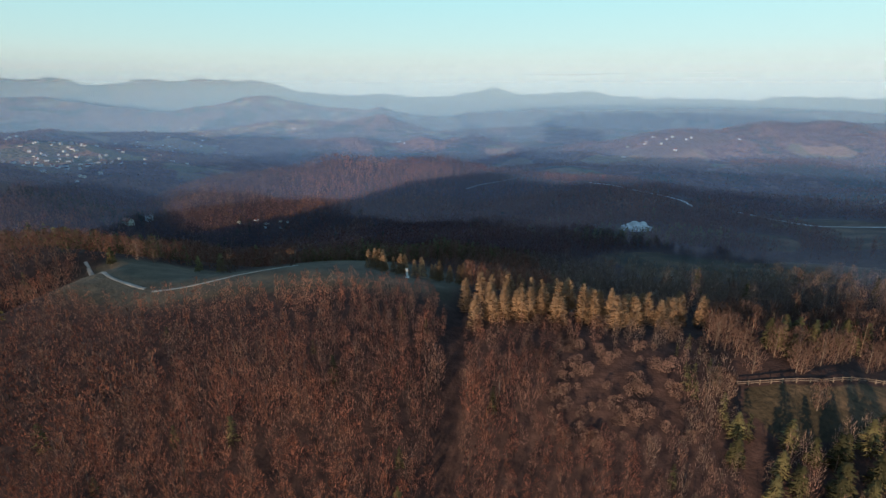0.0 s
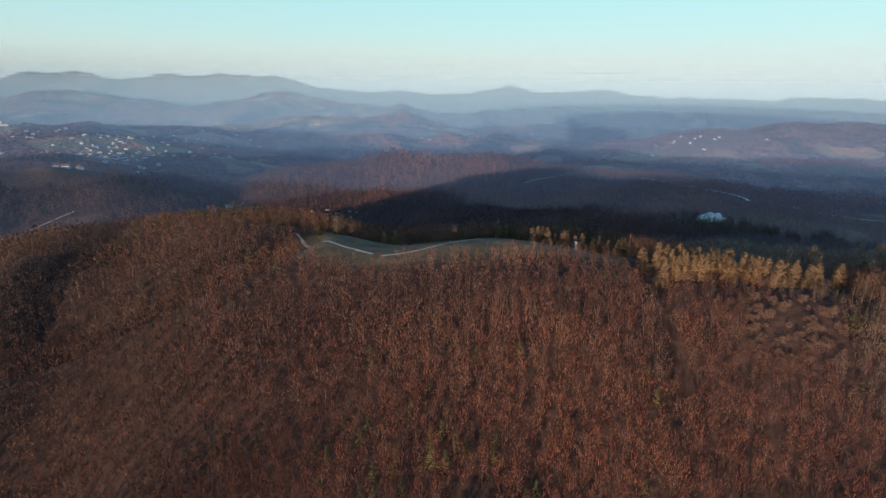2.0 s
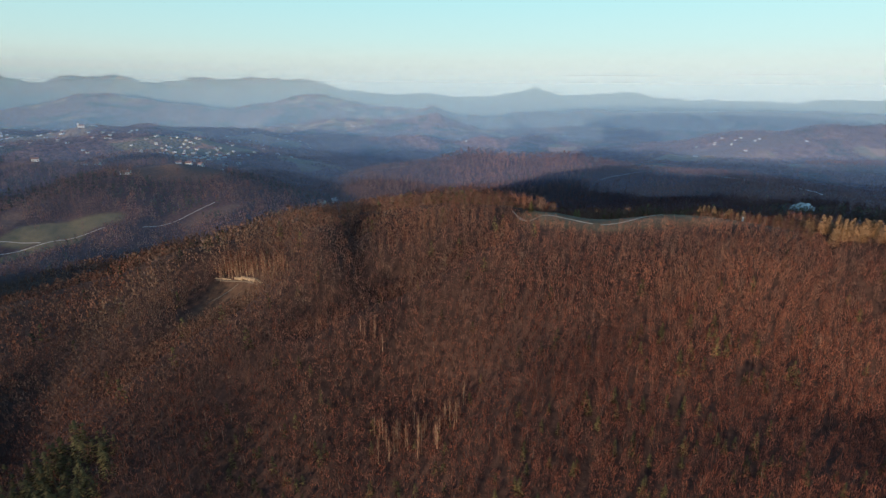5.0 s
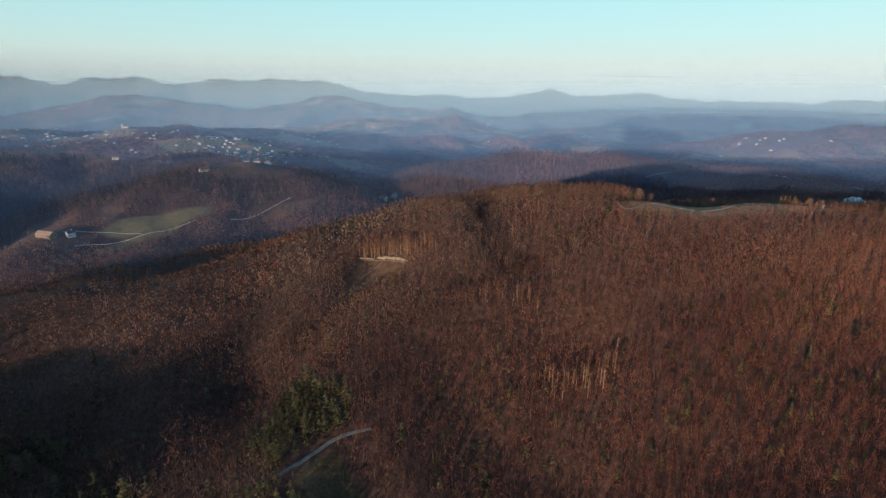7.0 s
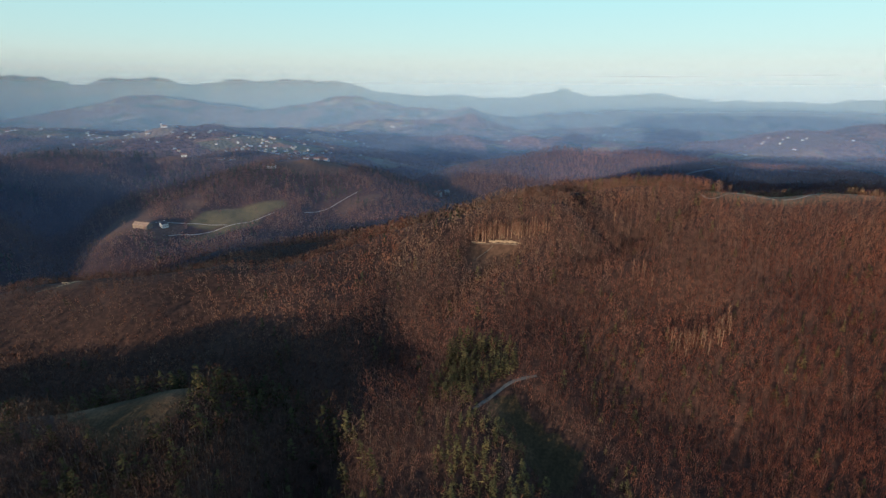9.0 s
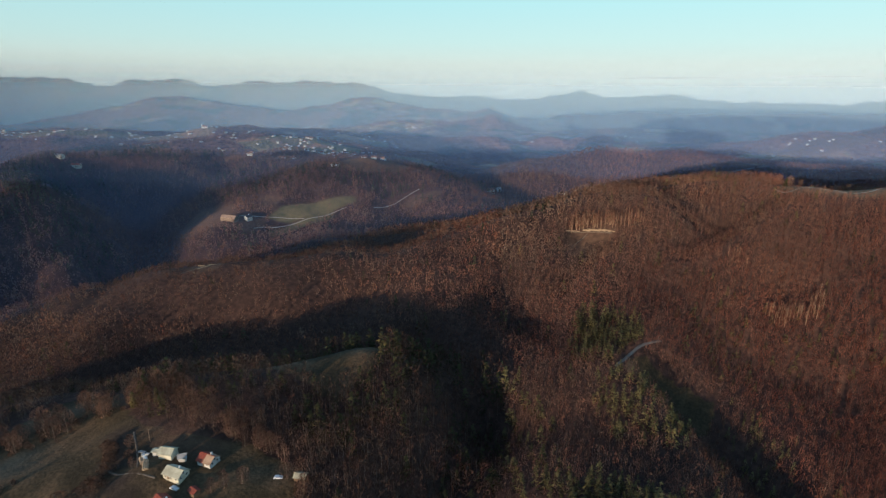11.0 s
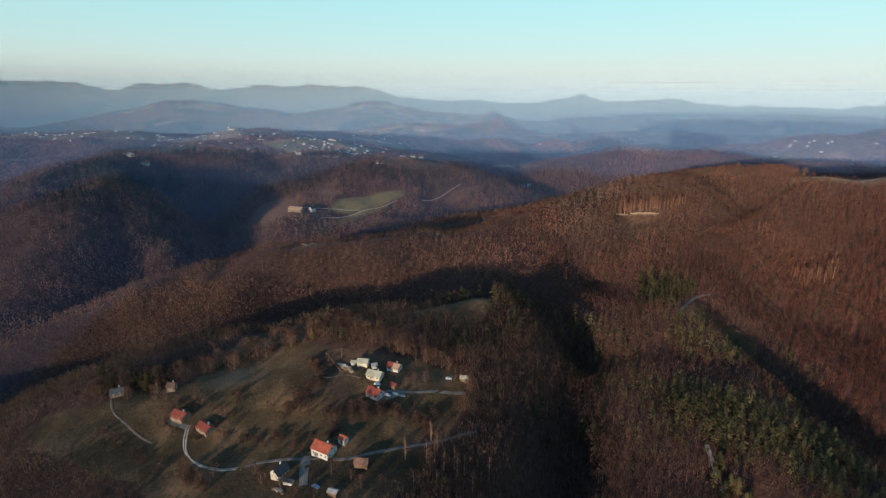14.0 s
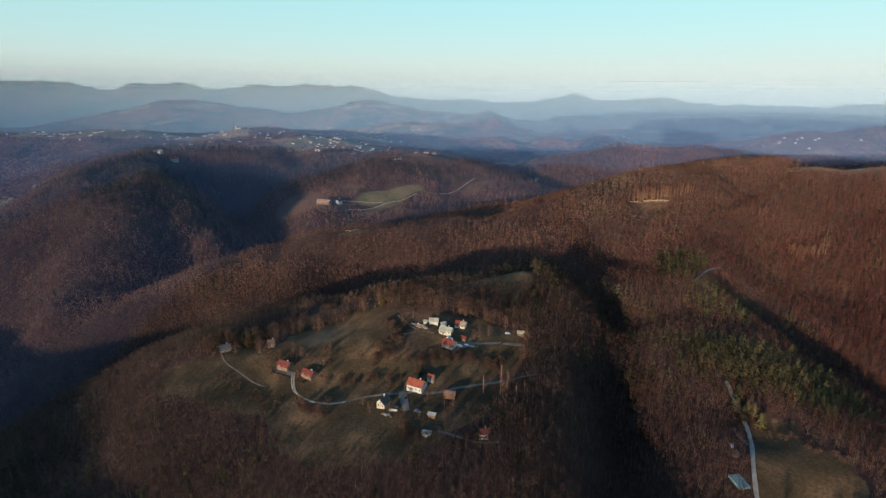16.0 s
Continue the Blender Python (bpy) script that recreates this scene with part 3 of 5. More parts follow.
road("road", "pale road along the far crest", [(166, 600), (176, 586), (191, 565), (206, 542), (215, 518), (223, 502), (222, 484), (220, 463)], 3.0, M_STONE)
road("road", "pale forest road on the far slope", [(27, 617), (44, 626), (65, 633), (103, 640)], 2.2, M_ROAD)
road("road", "pale road between the plateau fields", [(262, 462), (284, 450), (291, 406), (300, 378), (312, 364), (380, 340)], 2.4, M_STONE)
road("road", "pale road between the plateau fields", [(177, 275), (196, 268), (201, 245), (210, 225), (235, 190)], 1.4, M_TRACK)
road("track", "pale bend of a forest road", [(-277, -6), (-272, 0), (-262, 11), (-250, 16)], 1.3, M_ROAD)
road("track", "pale felling track on the slope", [(-281, 148.5), (-272, 146.5), (-264, 143.5), (-258, 138.5), (-252, 133)], 0.7, M_TRACK)
road("track", "pale felling track on the west spur", [(-556, 104), (-548, 112), (-543, 120), (-536, 124)], 0.9, M_TRACK)
road("track", "narrow pale skidding track on the slope", [(-267, 143), (-272, 139), (-276, 136.5), (-279, 132)], 0.5, M_TRACK)


def axis_steps(lo, a, b, hi, step, growth, most):
    mid = list(np.arange(a, b + 0.1, step))
    up, s = [], step
    while (up[-1] if up else b) < hi:
        s = min(s * growth, most)
        up.append((up[-1] if up else b) + s)
    down, s = [], step
    while (down[-1] if down else a) > lo:
        s = min(s * growth, most)
        down.append((down[-1] if down else a) - s)
    return np.array(down[::-1] + mid + up)


def quick_mesh(name, co, faces, size):
    """A mesh from arrays of places and of faces with the same number of corners."""
    me = bpy.data.meshes.new(name)
    me.vertices.add(len(co))
    me.vertices.foreach_set("co", np.ascontiguousarray(co, dtype=np.float32).ravel())
    me.loops.add(faces.size)
    me.loops.foreach_set("vertex_index", np.ascontiguousarray(faces, dtype=np.int32).ravel())
    me.polygons.add(len(faces))
    me.polygons.foreach_set("loop_start", np.arange(0, faces.size, size, dtype=np.int32))
    me.update(calc_edges=True)
    return me


def build_ground():
    xs = axis_steps(-5400, -1000, 300, 5400, 5.0, 1.04, 30)
    ys = axis_steps(-330, -330, 640, 4850, 5.0, 1.03, 34)
    ys = np.concatenate([axis_steps(-2600, -340, -340, -340, 10.0, 1.15, 160)[:-1], ys[(ys >= -330) & (ys < 4860)]])
    gx, gy = np.meshgrid(xs, ys)
    x, y = gx.ravel(), gy.ravel()
    w, h = len(xs), len(ys)
    z = height(x, y)
    GRID.update(x=xs, y=ys, z=z.reshape(h, w))
    i = (np.arange(h - 1)[:, None] * w + np.arange(w - 1)).ravel()
    me = quick_mesh("ground", np.stack([x, y, z], 1), np.stack([i, i + 1, i + w + 1, i + w], 1), 4)
    me.attributes.new("wild", "FLOAT", "POINT").data.foreach_set("value", np.clip((np.hypot(x + 300, y - 150) - 650) / 350, 0, 1).astype(np.float32))
    for kind in ("meadow", "bare", "lush", "soil", "dry"):
        me.attributes.new(kind, "FLOAT", "POINT").data.foreach_set("value", covered(kind, x, y).astype(np.float32))
    me.polygons.foreach_set("use_smooth", np.ones(len(me.polygons), bool))
    me.materials.append(M_GROUND)
    return tagged(new("ground", me), "wooded hills with brown leaf litter and dull winter pastures", "ground", kind="structure")


build_ground()


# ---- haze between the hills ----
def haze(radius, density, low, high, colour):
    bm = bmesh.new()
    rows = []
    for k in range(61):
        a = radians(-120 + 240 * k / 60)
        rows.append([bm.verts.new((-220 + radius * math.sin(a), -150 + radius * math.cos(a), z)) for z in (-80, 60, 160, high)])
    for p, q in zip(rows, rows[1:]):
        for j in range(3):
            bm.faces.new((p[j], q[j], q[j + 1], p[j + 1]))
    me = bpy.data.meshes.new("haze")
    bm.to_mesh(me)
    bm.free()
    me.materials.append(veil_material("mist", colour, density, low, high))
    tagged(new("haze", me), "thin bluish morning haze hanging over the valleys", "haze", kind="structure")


# curved sheets imitate haze; distance is put into their tint and density
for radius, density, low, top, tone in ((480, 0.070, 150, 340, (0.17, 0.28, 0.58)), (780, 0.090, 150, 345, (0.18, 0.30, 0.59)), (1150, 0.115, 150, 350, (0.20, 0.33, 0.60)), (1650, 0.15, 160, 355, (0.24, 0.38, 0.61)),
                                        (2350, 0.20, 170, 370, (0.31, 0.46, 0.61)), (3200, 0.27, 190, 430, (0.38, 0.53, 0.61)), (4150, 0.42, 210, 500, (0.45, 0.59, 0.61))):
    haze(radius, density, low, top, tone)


# ---- woods ----
rng = np.random.default_rng(7)


def prism(r0, r1, z0, z1, lean=(0, 0)):
    out = []
    for k in range(3):
        a, b = 2.094 * k, 2.094 * (k + 1)
        p = lambda q, r, z, s: (r * math.cos(q) + s * lean[0], r * math.sin(q) + s * lean[1], z)
        out += [[p(a, r0, z0, 0), p(b, r0, z0, 0), p(b, r1, z1, 1)], [p(a, r0, z0, 0), p(b, r1, z1, 1), p(a, r1, z1, 1)]]
    return out


def twig_crown(g, twigs, width, spread=0.20, cone=False, low=0.10, rise=1.0, out=0.42, reach=0.075, double=False, loose=0.45):
    """A crown of fine brush-like twigs in an uneven oval, or in a cone for conifers."""
    tris = []
    lop = g.uniform(0, 6.283)
    for _ in range(twigs):
        a, u = g.uniform(0, 6.283), g.uniform(0, 1) ** (1.25 if cone else 0.85)
        z = low + (0.95 - low) * u
        full = (1 - u) ** 0.62 + 0.06 if cone else math.sin(math.pi * (0.15 + 0.74 * u)) * (1 + 0.22 * math.cos(a - lop))
        r = spread * full * math.sqrt(g.uniform(0.06, 1.0))
        p = np.array((r * math.cos(a), r * math.sin(a), z))
        b = a + g.uniform(-.7, .7)
        way = np.array((out * math.cos(b), out * math.sin(b), rise * g.uniform(0.5, 1.2)))
        way *= g.uniform(0.7, 1.3) * reach / np.linalg.norm(way)
        # blades lie along the outside of the crown
        face = np.array((math.cos(a), math.sin(a), 1.2 * (u - 0.45))) + g.normal(0, loose, 3)
        side = np.cross(way, face)
        side *= width * g.uniform(0.6, 1.4) / np.linalg.norm(side)
        tris.append([p - way + 0.4 * side, p + side, p + way] if double else [p - way - side, p - way + side, p + way])
        if double:
            tris.append([p - way - 0.4 * side, p + way, p - side])
    return faced(np.array(tris))


def crown_normals(tris):
    """Soft normals that point out of the crown, so that a brush of twigs shades as one rounded body."""
    p = tris.reshape(-1, 3)
    n = np.stack([p[:, 0] * 4.0, p[:, 1] * 4.0, (p[:, 2] - 0.42) * 1.5 + 0.12], 1)
    return n / np.linalg.norm(n, axis=1)[:, None]


def faced(tris):
    """Turns each blade so that its front looks out of the crown."""
    flat = np.cross(tris[:, 1] - tris[:, 0], tris[:, 2] - tris[:, 0])
    out = crown_normals(tris).reshape(-1, 3, 3).mean(1)
    back = (flat * out).sum(1) < 0
    tris[back] = tris[back][:, ::-1]
    return tris


def soften(me, normals):
    me.attributes.new("custom_normal", "FLOAT_VECTOR", "POINT").data.foreach_set("vector", np.ascontiguousarray(normals, dtype=np.float32).ravel())


def bare_tree(g, twigs, width, spread=0.20):
    return twig_crown(g, twigs, width, spread, False, 0.12, 1.0, 0.30, 0.042 + 0.8 * width, False, 0.7 if width < 0.0075 else 0.4)


def fir_tree(g, twigs, width, spread=0.20, low=0.10):
    """A conifer: short blades pointing outwards, a little downwards."""
    return twig_crown(g, twigs, width, spread, True, low, -0.25, 1.0, 0.05 + 0.6 * width, width > 0.02 and twigs > 60)


def scatter(name, label, category, x, y, tall, models, mat, sink=0.3, tones=None, greys=None):
    """One mesh of many trees, each a turned and scaled copy of one of the models."""
    z = sheet(x, y) - sink
    n = len(x)
    pick, turn = rng.integers(0, len(models), n), rng.uniform(0, 6.283, n)
    tone = rng.uniform(0, 1, n) if tones is None else tones
    wide = tall * rng.uniform(0.85, 1.2, n)
    cos, sin = np.cos(turn), np.sin(turn)
    co, tn, nr = [], [], []
    for k, model in enumerate(models):
        i = np.where(pick == k)[0]
        if not len(i):
            continue
        p = model.reshape(-1, 3)
        px = p[None, :, 0] * wide[i, None]
        py = p[None, :, 1] * wide[i, None]
        q = np.stack([x[i, None] + px * cos[i, None] - py * sin[i, None], y[i, None] + px * sin[i, None] + py * cos[i, None], z[i, None] + p[None, :, 2] * tall[i, None]], 2)
        co.append(q.reshape(-1, 3))
        m = crown_normals(model)
        nr.append(np.stack([m[:, 0] * cos[i, None] - m[:, 1] * sin[i, None], m[:, 0] * sin[i, None] + m[:, 1] * cos[i, None], np.broadcast_to(m[:, 2], (len(i), len(m)))], 2).reshape(-1, 3))
        tn.append(np.repeat(tone[i], len(model)))
    co = np.concatenate(co)
    me = quick_mesh(name, co, np.arange(len(co)).reshape(-1, 3), 3)
    soften(me, np.concatenate(nr))
    me.attributes.new("tone", "FLOAT", "FACE").data.foreach_set("value", np.concatenate(tn).astype(np.float32))
    if greys is not None:
        gr = np.concatenate([np.repeat(greys[pick == k], len(models[k])) for k in range(len(models))])
        me.attributes.new("grey", "FLOAT", "FACE").data.foreach_set("value", gr.astype(np.float32))
    me.materials.append(mat)
    return tagged(new(name, me), label, category, kind="stuff")


def jittered(x0, x1, y0, y1, step):
    gx, gy = np.meshgrid(np.arange(x0, x1, step), np.arange(y0, y1, step))
    gx[::2] += step / 2
    return (gx + rng.uniform(-.42, .42, gx.shape) * step).ravel(), (gy + rng.uniform(-.42, .42, gy.shape) * step).ravel()


def line_distance(points, x, y):
    best = np.full(x.shape, 1e9)
    for a, b in zip(np.array(points[:-1], float), np.array(points[1:], float)):
        u = b - a
        s = np.clip(((x - a[0]) * u[0] + (y - a[1]) * u[1]) / (u @ u), 0, 1)
        best = np.minimum(best, np.hypot(x - a[0] - s * u[0], y - a[1] - s * u[1]))
    return best


# stands of conifers: x, y, radius east, radius north, share
SOUTH_STANDS = [(-278, 20, 18, 24, 0.9), (-271, -30, 22, 20, 0.6), (-290, -96, 24, 24, 0.85), (-252, -110, 26, 30, 0.75), (-215, 22, 14, 14, 0.4), (-223, -38, 12, 22, 0.45), (-200, 20, 40, 20, 0.08), (-70, 62, 30, 16, 0.22), (-175, 25, 40, 25, 0.16), (-400, 0, 50, 30, 0.38), (-462, -40, 60, 16, 0.16), (-395, -45, 30, 25, 0.25), (-180, 40, 60, 20, 0.1), (-90, 20, 50, 30, 0.16), (-919, 384, 55, 70, 0.85), (-865, 315, 60, 40, 0.85)]
WEST_STANDS = [(-900, 330, 70, 60, 0.85), (-850, 245, 45, 45, 0.6), (-890, 430, 60, 20, 0.6), (-640, 500, 60, 25, 0.55), (-800, 275, 60, 30, 0.7), (-740, 235, 50, 40, 0.5), (-820, 200, 40, 60, 0.35), (-960, 250, 50, 120, 0.3), (-860, 500, 90, 22, 0.8), (-760, 545, 60, 20, 0.6), (-445, 445, 40, 25, 0.5), (-560, 470, 60, 30, 0.5), (-490, 480, 40, 40, 0.4), (-650, 470, 50, 40, 0.45), (-690, 480, 40, 60, 0.5), (-590, 300, 40, 25, 0.25)]
OTHER_STANDS = [(-310, 178, 40, 14, 0.12), (80, 100, 28, 26, 0.45), (130, 325, 60, 20, 0.6), (-20, 250, 60, 20, 0.5), (-150, 215, 40, 15, 0.6), (-390, 560, 70, 40, 0.5), (-555, -175, 60, 16, 0.1), (-570, -85, 20, 16, 0.6), (-650, -170, 60, 30, 0.15), (-330, -60, 22, 60, 0.3)]
STANDS = SOUTH_STANDS + WEST_STANDS + OTHER_STANDS


def wood():
    near_line = [(110, 95), (-91, -11), (-180, -95), (-265, -185), (-440, -200), (-600, -195)]
    # a close lattice of slim trees along the flight, a wider one beyond
    x, y = jittered(-1150, 360, -330, 700, 4.2)
    ax, ay = jittered(-760, 360, -230, 420, 3.1)
    slim = np.concatenate([np.zeros(len(x), bool), np.ones(len(ax), bool)])
    x, y = np.concatenate([x, ax]), np.concatenate([y, ay])
    d = line_distance(near_line, x, y)
    # what lies behind the flight line is thinned out
    behind = y < np.interp(x, [-600, -440, -265, -180, -91, 110], [-195, -200, -185, -95, -11, 95]) - 22
    d0 = d
    d = np.where(behind, np.maximum(d, 340), d + np.interp(x, [-600, -250, -100, 0], [90, 70, 20, 0]))
    keep = (slim == (d < 330)) & (rng.uniform(0, 1, len(x)) < np.where(behind, np.where(d0 < 95, 0.35, 0.12), np.where(d < 320, 1.0, np.where(d < 480, 0.85, 0.6))))
    x, y, d = x[keep], y[keep], d[keep]
    fx, fy = jittered(-2100, 1400, 700, 1900, 9.5)
    lx, ly = jittered(-1900, -1150, -100, 700, 11.0)
    rx, ry = jittered(360, 1100, -100, 700, 11.0)
    fx, fy = np.concatenate([fx, lx, rx]), np.concatenate([fy, ly, ry])
    x, y, d = np.concatenate([x, fx]), np.concatenate([y, fy]), np.concatenate([d, np.full(len(fx), 9e3)])
    gap = np.sin(x / 7.3 + 2.3 * np.sin(y / 9.1)) * np.sin(y / 6.1 + 1.9 * np.sin(x / 8.7))
    thin = (gap < -0.80) & (rng.uniform(0, 1, len(x)) < 0.4)
    x, y, d = x[~thin], y[~thin], d[~thin]
    thin = (((x - 98) / 50) ** 2 + ((y - 76) / 26) ** 2 < 1) & (rng.uniform(0, 1, len(x)) < 0.6)
    x, y, d = x[~thin], y[~thin], d[~thin]
    thin = (((x - 185) / 140) ** 2 + ((y - 235) / 65) ** 2 < 1) & (rng.uniform(0, 1, len(x)) < 0.85)
    x, y, d = x[~thin], y[~thin], d[~thin]
    thin = (((x - 131) / 20) ** 2 + ((y - 345) / 17) ** 2 < 1) | ((x > 4) & (x < 80) & (y > 127) & (y < 152)) | ((x > 64) & (x < 132) & (y > 92) & (y < 150))
    x, y, d = x[~thin], y[~thin], d[~thin]
    open_land = np.maximum(np.maximum(covered("meadow", x, y), covered("bare", x, y)), covered("felled", x, y))
    keep = (open_land < 0.35) | ((rng.uniform(0, 1, len(x)) < 0.04) & (y > 290) & (x < -380))
    for points, width, *_ in ROADS + [([(4, 146), (3, 124), (2, 106), (0, 84)], 2.4)]:
        keep &= line_distance(points, x, y) > width / 2 + 1.6 + np.where(y > 300, 4.0, 0.0) + np.where((y > 300) & (x > 0), 6.0, 0.0)
    x, y, d = x[keep], y[keep], d[keep]
    share = np.full(len(x), 0.018)
    for cx, cy, ex, ny, s in STANDS:
        share = np.maximum(share, s * (((x - cx) / ex) ** 2 + ((y - cy) / ny) ** 2 < rng.uniform(0.6, 1.3, len(x))))
    share = np.where(d > 5e3, 0.10, share)
    fir = rng.uniform(0, 1, len(x)) < share
    tall = rng.uniform(8.3, 10.7, len(x)) * np.where(d > 5e3, 0.95, 1.0)
    swell = np.sin(x / 13.0 + 1.9 * np.sin(y / 21.0)) * np.sin(y / 11.0 + 1.6 * np.sin(x / 17.0))
    tall *= 1.0 + 0.12 * swell
    # darker, greyer stands west and round the hamlet; main hill eastward paler, imitating haze
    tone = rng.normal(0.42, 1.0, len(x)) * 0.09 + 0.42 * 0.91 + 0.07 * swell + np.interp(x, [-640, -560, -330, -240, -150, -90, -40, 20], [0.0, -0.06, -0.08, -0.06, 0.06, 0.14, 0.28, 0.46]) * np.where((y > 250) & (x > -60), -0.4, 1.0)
    # the shadow lying in the ravine is put into its trees' tone
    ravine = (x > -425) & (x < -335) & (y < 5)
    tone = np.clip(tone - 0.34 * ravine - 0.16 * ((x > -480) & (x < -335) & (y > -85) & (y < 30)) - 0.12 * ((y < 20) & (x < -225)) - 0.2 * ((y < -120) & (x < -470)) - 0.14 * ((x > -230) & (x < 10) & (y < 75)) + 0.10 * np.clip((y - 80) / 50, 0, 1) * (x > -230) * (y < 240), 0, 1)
    tall *= np.where((x < -350) & (y > 55) & (y < 260) & (x > -720), np.interp(x, [-470, -350], [0.62, 0.85]), 1.0) * np.where(ravine, 1.3, np.where((x > 12) & (x < 62) & (y > 55) & (y < 96), 0.7, 1.0))
    tall *= np.where((x > -132) & (x < 6) & (y > 112) & (y < 152), np.where(y > 124, 0.70, 0.86), 1.0) * np.where((x > 4) & (x < 82) & (y > 108) & (y < 128), 0.6, 1.0)
    # grey on the upper main hill imitates the haze before it
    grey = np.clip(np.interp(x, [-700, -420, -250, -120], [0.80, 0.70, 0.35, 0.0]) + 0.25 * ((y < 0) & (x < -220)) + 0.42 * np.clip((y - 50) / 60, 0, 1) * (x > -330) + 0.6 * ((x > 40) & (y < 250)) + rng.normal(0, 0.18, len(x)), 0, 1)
    for k, (lo, hi, twigs, width) in enumerate(((0, 105, 160, 0.0044), (105, 240, 60, 0.0088), (240, 330, 32, 0.0158), (330, 5e3, 16, 0.040), (5e3, 1e5, 6, 0.102))):
        g = np.random.default_rng(20 + k)
        here = (d >= lo) & (d < hi)
        i = here & ~fir
        models = [bare_tree(g, twigs, width, (0.195, 0.20, 0.205, 0.27, 0.42)[k]) for _ in range(7)]
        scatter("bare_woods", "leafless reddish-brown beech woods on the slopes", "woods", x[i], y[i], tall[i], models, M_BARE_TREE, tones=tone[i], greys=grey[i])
        if k < 2:
            j = i & (rng.uniform(0, 1, len(x)) < (0.45 if k == 0 else 0.35))
            stems = [np.array(prism(0.0105, 0.003, 0, 0.84, (g.uniform(-.04, .04), g.uniform(-.04, .04)))) for _ in range(5)]
            scatter("tree_stems", "pale grey trunks of the leafless woods", "tree trunks", x[j], y[j], tall[j], stems, M_STEM)
        j = here & fir
        if j.any():
            models = [fir_tree(g, (150, 80, 50, 24, 8)[k], (0.016, 0.020, 0.030, 0.065, 0.10)[k], (0.19, 0.21, 0.21, 0.24, 0.32)[k]) for _ in range(4)]
            scatter("spruce_stand", "dark green spruces and pines among bare trees", "conifers", x[j], y[j], tall[j] * rng.uniform(0.72, 1.15, j.sum()) * np.where((x[j] > -235) & (y[j] < 130), 0.68, 1.0), models, M_PINE if k < 3 else M_SPRUCE, tones=np.where((x[j] > -330) | (k > 2), rng.uniform(0.2, 0.85, j.sum()), rng.uniform(0.0, 0.35, j.sum())))


wood()


# ---- lanes ----
def build_road(points, width, name, label, mat):
    pts = []
    for a, b in zip(points[:-1], points[1:]):
        n = max(2, int(math.hypot(b[0] - a[0], b[1] - a[1]) / 2.5))
        pts += [(a[0] + (b[0] - a[0]) * k / n, a[1] + (b[1] - a[1]) * k / n) for k in range(n)]
    pts.append(points[-1])
    p = np.array(pts, float)
    for _ in range(3):
        p[1:-1] = 0.25 * p[:-2] + 0.5 * p[1:-1] + 0.25 * p[2:]
    t = np.gradient(p, axis=0)
    t /= np.linalg.norm(t, axis=1)[:, None]
    side = np.stack([-t[:, 1], t[:, 0]], 1)
    half = width / 2 * (1 + 0.12 * np.sin(np.arange(len(p)) * 0.9))[:, None]
    bm = bmesh.new()
    rows = []
    for q, s, h in zip(p, side, half[:, 0]):
        row = []
        for off, lift in ((-h - 0.25, -0.5), (-h, 0.12), (0, 0.18), (h, 0.12), (h + 0.25, -0.5)):
            x, y = q + s * off
            row.append(bm.verts.new((x, y, level(x, y) + lift)))
        rows.append(row)
    for a, b in zip(rows, rows[1:]):
        for k in range(4):
            bm.faces.new((a[k], b[k], b[k + 1], a[k + 1]))
    bmesh.ops.recalc_face_normals(bm, faces=bm.faces)
    me = bpy.data.meshes.new(name)
    bm.to_mesh(me)
    bm.free()
    me.materials.append(mat)
    tagged(new(name, me), label, "road", kind="structure")


for spec in ROADS:
    build_road(*spec)


# ---- buildings ----
def part(name, bm, mat, parent, label=""):
    me = bpy.data.meshes.new(name)
    bmesh.ops.recalc_face_normals(bm, faces=bm.faces)
    bm.to_mesh(me)
    bm.free()
    me.materials.append(mat)
    ob = new(name, me)
    ob.parent = parent
    return tagged(ob, label)


def box(bm, x0, x1, y0, y1, z0, z1):
    v = [bm.verts.new(p) for p in ((x0, y0, z0), (x1, y0, z0), (x1, y1, z0), (x0, y1, z0), (x0, y0, z1), (x1, y0, z1), (x1, y1, z1), (x0, y1, z1))]
    for f in ((0, 3, 2, 1), (4, 5, 6, 7), (0, 1, 5, 4), (1, 2, 6, 5), (2, 3, 7, 6), (3, 0, 4, 7)):
        bm.faces.new([v[k] for k in f])


def slab(bm, corners, thick):
    """A flat plate with thickness, from four corners of its top."""
    top = [bm.verts.new(c) for c in corners]
    low = [bm.verts.new((c[0], c[1], c[2] - thick)) for c in corners]
    bm.faces.new(top)
    bm.faces.new(low[::-1])
    for k in range(4):
        bm.faces.new((top[k], low[k], low[(k + 1) % 4], top[(k + 1) % 4]))


def gabled(bm, l, w, eaves, rise, foot=-2.5):
    """House body: four walls with two gables, closed."""
    a, b = l / 2, w / 2
    lo = [bm.verts.new(p) for p in ((-a, -b, foot), (a, -b, foot), (a, b, foot), (-a, b, foot))]
    up = [bm.verts.new(p) for p in ((-a, -b, eaves), (a, -b, eaves), (a, b, eaves), (-a, b, eaves))]
    g = [bm.verts.new((-a, 0, eaves + rise)), bm.verts.new((a, 0, eaves + rise))]
    for f in ((lo[0], lo[1], up[1], up[0]), (lo[1], lo[2], up[2], g[1], up[1]), (lo[2], lo[3], up[3], up[2]), (lo[3], lo[0], up[0], g[0], up[3]), (up[0], up[1], g[1], g[0]), (up[2], up[3], g[0], g[1]), lo[::-1]):
        bm.faces.new(f)


